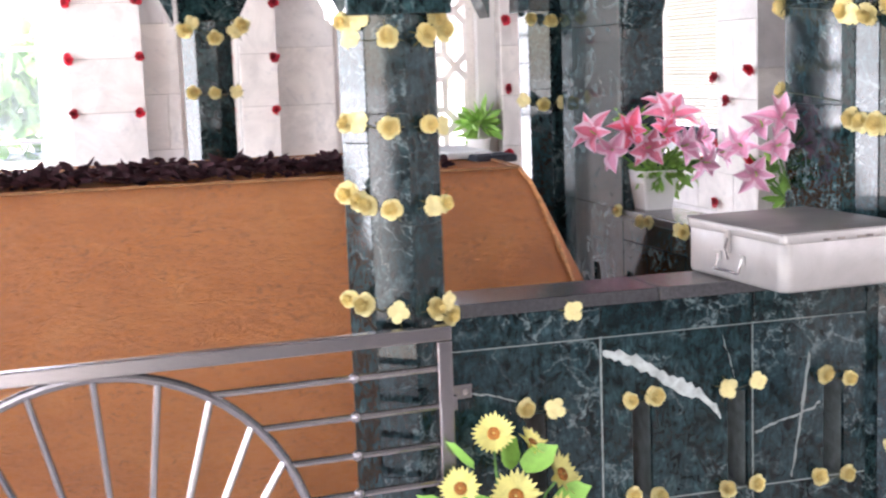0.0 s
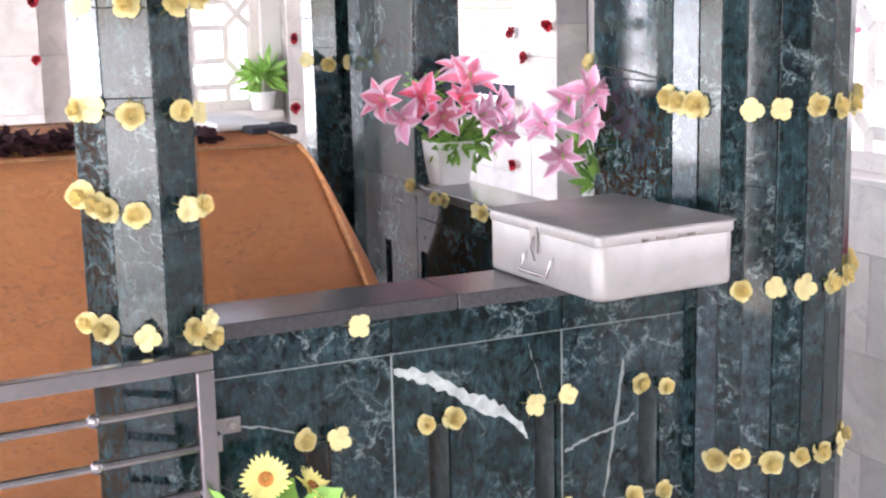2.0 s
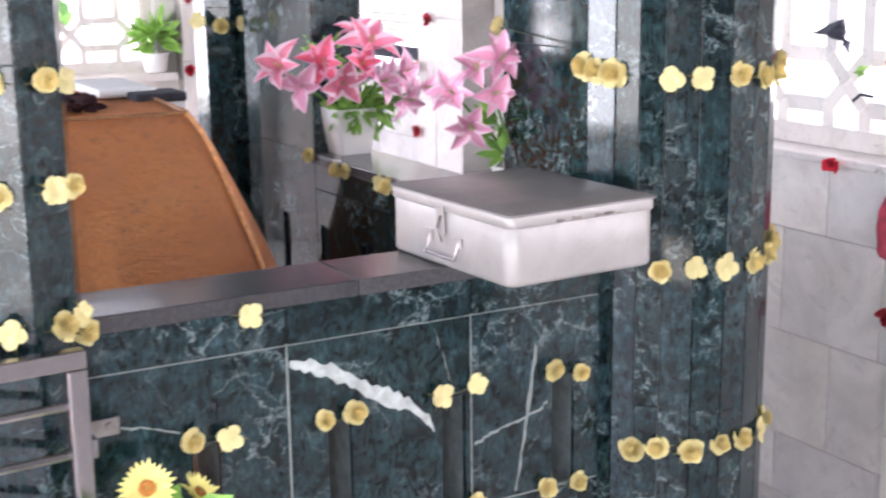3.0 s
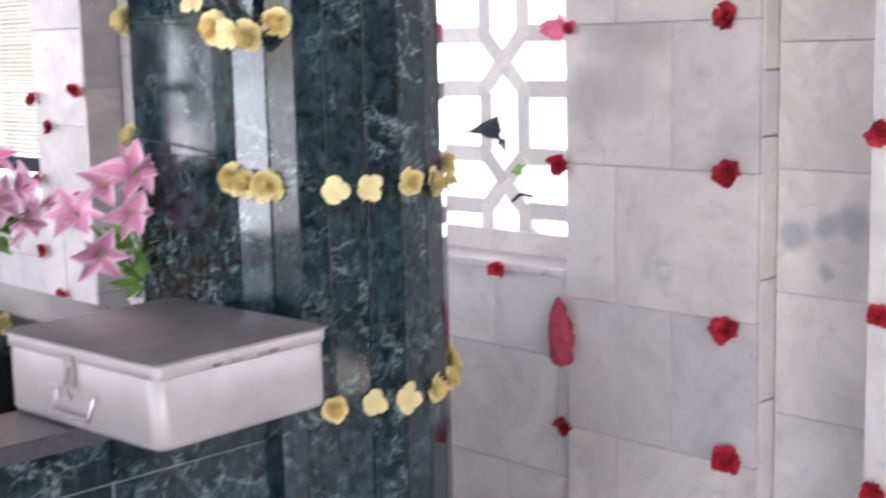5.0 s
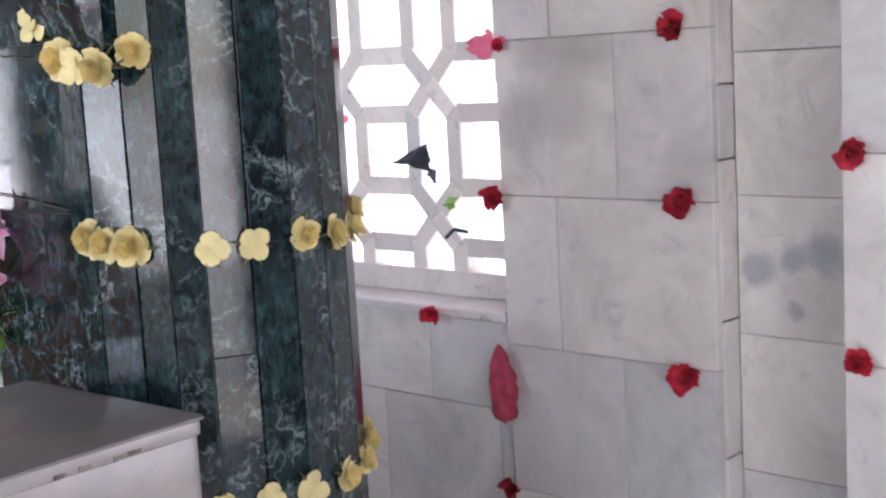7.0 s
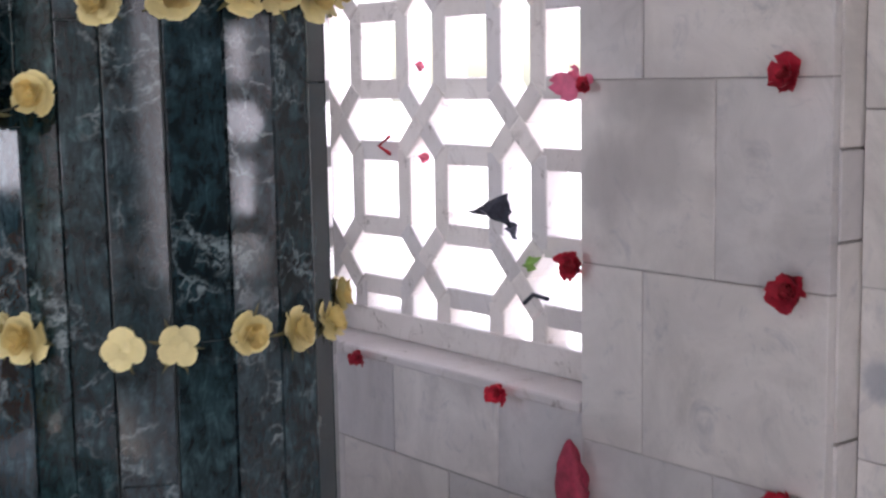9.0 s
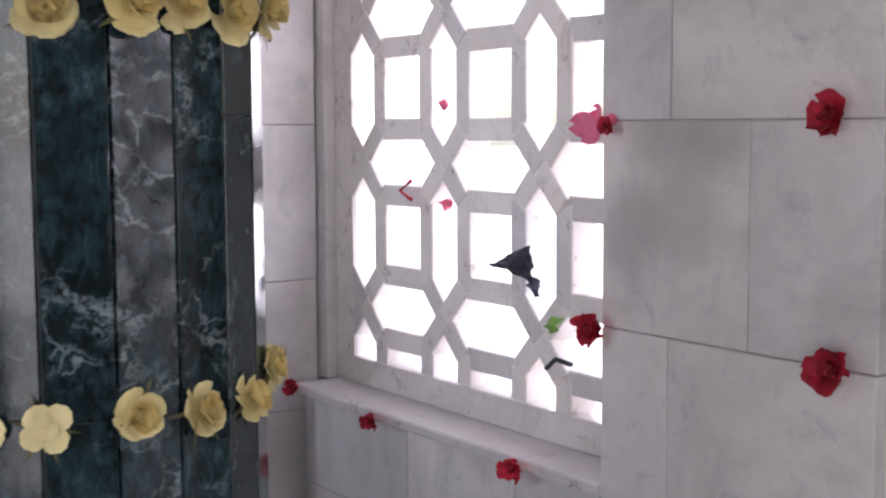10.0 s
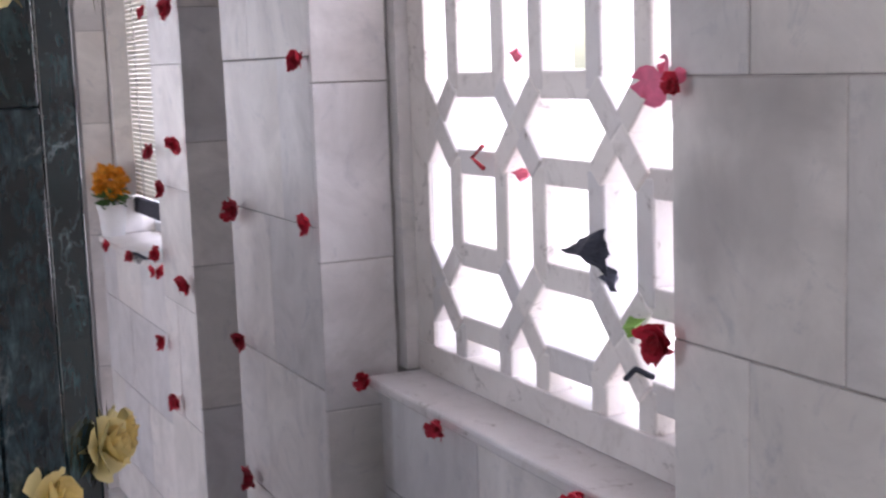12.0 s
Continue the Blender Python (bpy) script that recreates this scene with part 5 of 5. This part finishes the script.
GP = "yellow rose garlands"
garland("yellow paper roses wired round the green corner pillar", ring_spots([(-79, 1.360, 0), (-72, 1.352, 1), (-62, 1.350, 2), (-34.5, 1.339, 5), (-20, 1.341, 6), (1, 1.345, 3), (18.4, 1.338, 4), (38, 1.336, 0), (56, 1.355, 1), (75, 1.345, 2)]), YELLOW_ROSES, 0.052, group=GP)
garland("yellow paper roses wired round the green corner pillar", ring_spots([(-37, 0.984, 2), (-21, 0.987, 5), (-4, 0.984, 6), (16, 0.985, 0), (34, 0.985, 1), (48, 1.0, 3), (62, 1.006, 4)]), YELLOW_ROSES, 0.050, group=GP)
garland("yellow paper roses wired round the green corner pillar", ring_spots([(-36, 1.697, 0), (-17, 1.701, 1), (2, 1.705, 3), (15, 1.713, 2), (32, 1.708, 4), (55, 1.719), (70, 1.712)]), YELLOW_ROSES, 0.056, group=GP)
garland("yellow paper roses wired low round the corner pillar", ring_spots([(-49, 0.623), (-36, 0.631), (-20, 0.623), (-3, 0.629), (12, 0.626), (30, 0.625), (45, 0.632)]), YELLOW_ROSES, 0.050, group=GP)
garland("yellow paper roses at the foot of the arch", [((2.052, y, z), (-1, -0.2, 0)) for y, z in ((2.60, 1.65), (2.545, 1.598), (2.51, 1.592), (2.455, 1.588))] + ring_spots([(-55, 1.607, 3)]), YELLOW_ROSES, 0.056, group=GP)
for z in (1.415, 1.617):
    back = garland("dull yellow roses wired to the rear edge of the corner pillar", [((2.125, 2.842, z), (-0.3, 0.9, 0.1)), ((2.075, 2.842, z + 0.004), (-0.7, 0.7, 0.1))], YELLOW_ROSES, 0.05, group=GP)
    part("tie_wire", tube(bmesh.new(), [(-0.06, -0.005, 0.002), (-0.0625, -0.05, 0.0), (-0.0625, -0.16, -0.008), (-0.0625, -0.255, -0.018)], 0.0012, 5), WIRE, back)
F = (0, -1, 0.15)
for label, rows in (("yellow roses bunched under the gate pillar capital", [(0.925, 1.603), (0.955, 1.607), (0.94, 1.567), (1.004, 1.569), (1.08, 1.569), (1.11, 1.606), (1.125, 1.58)]),
                    ("yellow roses wired round the gate pillar", [(0.925, 1.397), (0.945, 1.396), (1.0, 1.388), (1.08, 1.39), (1.11, 1.386)]),
                    ("yellow roses wired round the gate pillar", [(0.92, 1.253), (0.94, 1.236), (0.955, 1.228), (0.998, 1.219), (1.08, 1.222), (1.115, 1.222)]),
                    ("yellow roses wired round the gate pillar", [(0.915, 1.033), (0.94, 1.021), (1.002, 1.004), (1.08, 1.004), (1.11, 1.017), (1.118, 0.985)])):
    spots = []
    for x, z in rows:
        dx = (x - 1.03) / 0.115
        spots.append(((0.42 + (x - 0.42) * 0.952, 2.437 + 0.05 * dx * dx, 1.608 - (1.608 - z) * 0.952), (dx, -1, 0.1)))
    garland(label, spots, YELLOW_ROSES, 0.045, group=GP)
SLOT_FL = [(1.252, 0.794, 1.316, 0.787), (1.491, 0.784, 1.549, 0.789), (1.719, 0.788, 1.795, 0.797), (1.965, 0.797, 2.029, 0.780), (1.252, 0.575, 1.316, 0.570), (1.494, 0.573, 1.556, 0.564), (1.719, 0.559, 1.792, 0.563), (1.951, 0.559, 2.023, 0.557)]
for xa, za, xb, zb in SLOT_FL:
    garland("pair of yellow roses at a parapet slot", [((xa, PY - 0.006, za), F), ((xb, PY - 0.006, zb), F)], YELLOW_ROSES, 0.042, "rose_pair", "slot roses")
garland("single yellow rose on the parapet coping", [((1.358, PY - 0.012, 0.993), F)], YELLOW_ROSES, 0.05, "rose_pair")
garland("yellow roses on the rear corner pillar", [((1.965, 4.420, 1.374), (-0.7, -0.7, 0)), ((2.025, 4.395, 1.358), F), ((2.100, 4.400, 1.362), F)], YELLOW_ROSES, 0.055, group=GP)
garland("yellow roses under the rear capital", [((1.985, 4.395, 1.659), F), ((2.060, 4.390, 1.648), F), ((2.115, 4.390, 1.653), F)], YELLOW_ROSES, 0.055, group=GP)
garland("dull yellow roses along the side parapet edge", [((2.066, y, z), (-1, -0.2, 0)) for y, z in ((3.83, 1.029), (3.66, 1.01), (3.60, 1.015), (3.40, 1.013), (3.36, 1.01))], YELLOW_ROSES, 0.048, group=GP)
garland("yellow roses on the pillar behind the tomb", [((0.810, 4.565, 1.447), F), ((0.885, 4.567, 1.441), F), ((0.960, 4.575, 1.444), F)], YELLOW_ROSES, 0.052, group=GP)
garland("yellow roses under the far capital", [((0.795, 4.550, 1.655), F), ((0.820, 4.548, 1.681), F), ((0.894, 4.548, 1.628), F), ((0.965, 4.548, 1.650), F), ((0.985, 4.550, 1.667), F)], YELLOW_ROSES, 0.056, group=GP)


# ---- red rose strings on the white walls ----
WN = (-1, -0.15, 0.05)
RG = "red rose strings"
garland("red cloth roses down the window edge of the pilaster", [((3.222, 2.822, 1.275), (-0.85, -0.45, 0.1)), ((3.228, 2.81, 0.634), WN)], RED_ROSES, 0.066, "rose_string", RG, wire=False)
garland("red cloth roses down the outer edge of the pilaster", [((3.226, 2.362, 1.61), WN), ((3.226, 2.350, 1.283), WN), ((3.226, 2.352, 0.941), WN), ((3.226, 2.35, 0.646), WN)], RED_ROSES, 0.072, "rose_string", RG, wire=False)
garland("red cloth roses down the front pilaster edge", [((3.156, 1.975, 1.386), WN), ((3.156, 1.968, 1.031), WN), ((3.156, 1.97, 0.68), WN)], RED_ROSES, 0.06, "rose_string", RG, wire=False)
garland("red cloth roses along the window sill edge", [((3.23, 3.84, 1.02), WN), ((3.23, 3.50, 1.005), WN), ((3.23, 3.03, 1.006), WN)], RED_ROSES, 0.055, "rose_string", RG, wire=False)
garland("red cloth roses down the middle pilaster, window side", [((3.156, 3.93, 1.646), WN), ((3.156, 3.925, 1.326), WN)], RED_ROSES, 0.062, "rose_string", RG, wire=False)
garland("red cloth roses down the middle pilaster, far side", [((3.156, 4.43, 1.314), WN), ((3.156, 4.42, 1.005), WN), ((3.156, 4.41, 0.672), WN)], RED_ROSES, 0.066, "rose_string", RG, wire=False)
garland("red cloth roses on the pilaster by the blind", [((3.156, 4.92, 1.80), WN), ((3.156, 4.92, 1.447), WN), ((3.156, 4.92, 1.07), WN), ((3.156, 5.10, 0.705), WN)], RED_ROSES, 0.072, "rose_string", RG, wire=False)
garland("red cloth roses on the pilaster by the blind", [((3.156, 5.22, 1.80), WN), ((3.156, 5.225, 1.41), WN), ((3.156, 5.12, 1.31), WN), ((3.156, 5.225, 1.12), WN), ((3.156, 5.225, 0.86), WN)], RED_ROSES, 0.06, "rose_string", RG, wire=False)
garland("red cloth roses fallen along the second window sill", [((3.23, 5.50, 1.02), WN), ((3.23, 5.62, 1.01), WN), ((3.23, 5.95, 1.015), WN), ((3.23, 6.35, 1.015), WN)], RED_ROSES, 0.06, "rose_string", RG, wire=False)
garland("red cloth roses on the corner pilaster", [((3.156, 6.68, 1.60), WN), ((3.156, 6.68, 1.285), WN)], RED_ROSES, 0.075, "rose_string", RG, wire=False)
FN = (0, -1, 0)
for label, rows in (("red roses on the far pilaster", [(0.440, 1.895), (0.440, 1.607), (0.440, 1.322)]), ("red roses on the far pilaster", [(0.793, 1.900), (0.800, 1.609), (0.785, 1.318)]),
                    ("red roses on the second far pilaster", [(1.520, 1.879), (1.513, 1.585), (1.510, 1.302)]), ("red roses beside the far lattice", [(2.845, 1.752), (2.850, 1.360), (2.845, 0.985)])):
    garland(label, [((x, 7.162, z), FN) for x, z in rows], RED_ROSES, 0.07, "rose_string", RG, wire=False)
faded = bmesh.new()
root = faded.verts.new((0, 0, 0))
for tilt, spin, ln, wd in ((0.15, 0.0, 0.080, 0.042), (-0.25, 0.4, 0.06, 0.036), (0.4, -0.45, 0.05, 0.036), (0.1, 2.6, 0.026, 0.02)):
    round_petal(faded, Matrix.Rotation(tilt, 4, "Y") @ Matrix.Rotation(spin, 4, "Z"), ln, wd, 0.3, 0.3, 5, 0, root, 0.15)
rose = tagged(part("faded_rose", faded, FADED), "faded translucent pink cloth rose at the window edge", "flower", RG)
rose.matrix_basis = Matrix.Translation((3.222, 2.80, 1.60)) @ Matrix.Rotation(radians(95), 4, "Z") @ Matrix.Rotation(radians(85), 4, "X")
garland("small crumpled red rose beside the faded one", [((3.225, 2.79, 1.597), (-0.9, -0.2, 0))], RED_ROSES, 0.034, "rose_string", RG, wire=False)

bud = bmesh.new()
rings = []
for r, z in ((0.003, 0.165), (0.010, 0.158), (0.016, 0.148), (0.021, 0.136), (0.027, 0.122), (0.033, 0.105), (0.038, 0.088), (0.040, 0.070), (0.035, 0.052), (0.030, 0.036), (0.030, 0.018), (0.024, 0.002), (0.012, -0.004)):
    ring = []
    for k in range(16):
        q = 2 * math.pi * k / 16
        rr = r * (1 + 0.30 * math.sin(4 * q + 30 * z) + 0.45 * noise.noise(Vector((math.cos(q) * 1.6, math.sin(q) * 1.6, z * 45))))
        ring.append(bud.verts.new((rr * 0.7 * math.cos(q), rr * 0.8 * math.sin(q), z + 0.007 * noise.noise(Vector((q * 1.3, z * 60, 3))))))
    rings.append(ring)
for a, b in zip(rings, rings[1:]):
    for k in range(16):
        bud.faces.new((a[k], b[k], b[(k + 1) % 16], a[(k + 1) % 16]))
hang = tagged(part("hanging_rose", bud, BUDRED, smooth=True), "long faded pink cloth bud hanging at the pilaster edge", "flower")
hang.matrix_basis = Matrix.Translation((3.207, 2.806, 0.795)) @ Matrix.Rotation(radians(-4), 4, "X")


# ---- floor slabs ----
rng = random.Random(2)
for i in range(12):
    for j in range(17):
        x0, y0 = -3.4 + 0.6 * i, -2.4 + 0.6 * j
        part("tile", box(x0 + 0.002, min(x0 + 0.6, 3.30) - 0.002, y0 + 0.002, min(y0 + 0.6, 7.3) - 0.002, -0.012, -0.001 + rng.uniform(-0.0006, 0.0006)), FLOOR, floor)

# ---- greenery outside ----
def hedge(label, x0, x1, y0, y1, h, seed):
    rng = random.Random(seed)
    bm = bmesh.new()
    for _ in range(5200):
        c = Vector((rng.uniform(x0, x1), rng.uniform(y0, y1), -0.3 + h * (rng.random() ** 0.7) * (0.8 + 0.3 * noise.noise(Vector((rng.uniform(x0, x1) * 0.6, 0, seed))))))
        m = Matrix.Translation(c) @ Euler((rng.uniform(0, 6), rng.uniform(0, 6), rng.uniform(0, 6))).to_matrix().to_4x4()
        petal(bm, m, rng.uniform(0.35, 0.7), rng.uniform(0.25, 0.5), 0.5, 0.2, 0.3, 2)
    tagged(part("hedge", bm, HEDGE), label, "hedge", kind="stuff")


hedge("dense green hedge beyond the far windows", -26, 8, 30, 34, 3.2, 3)
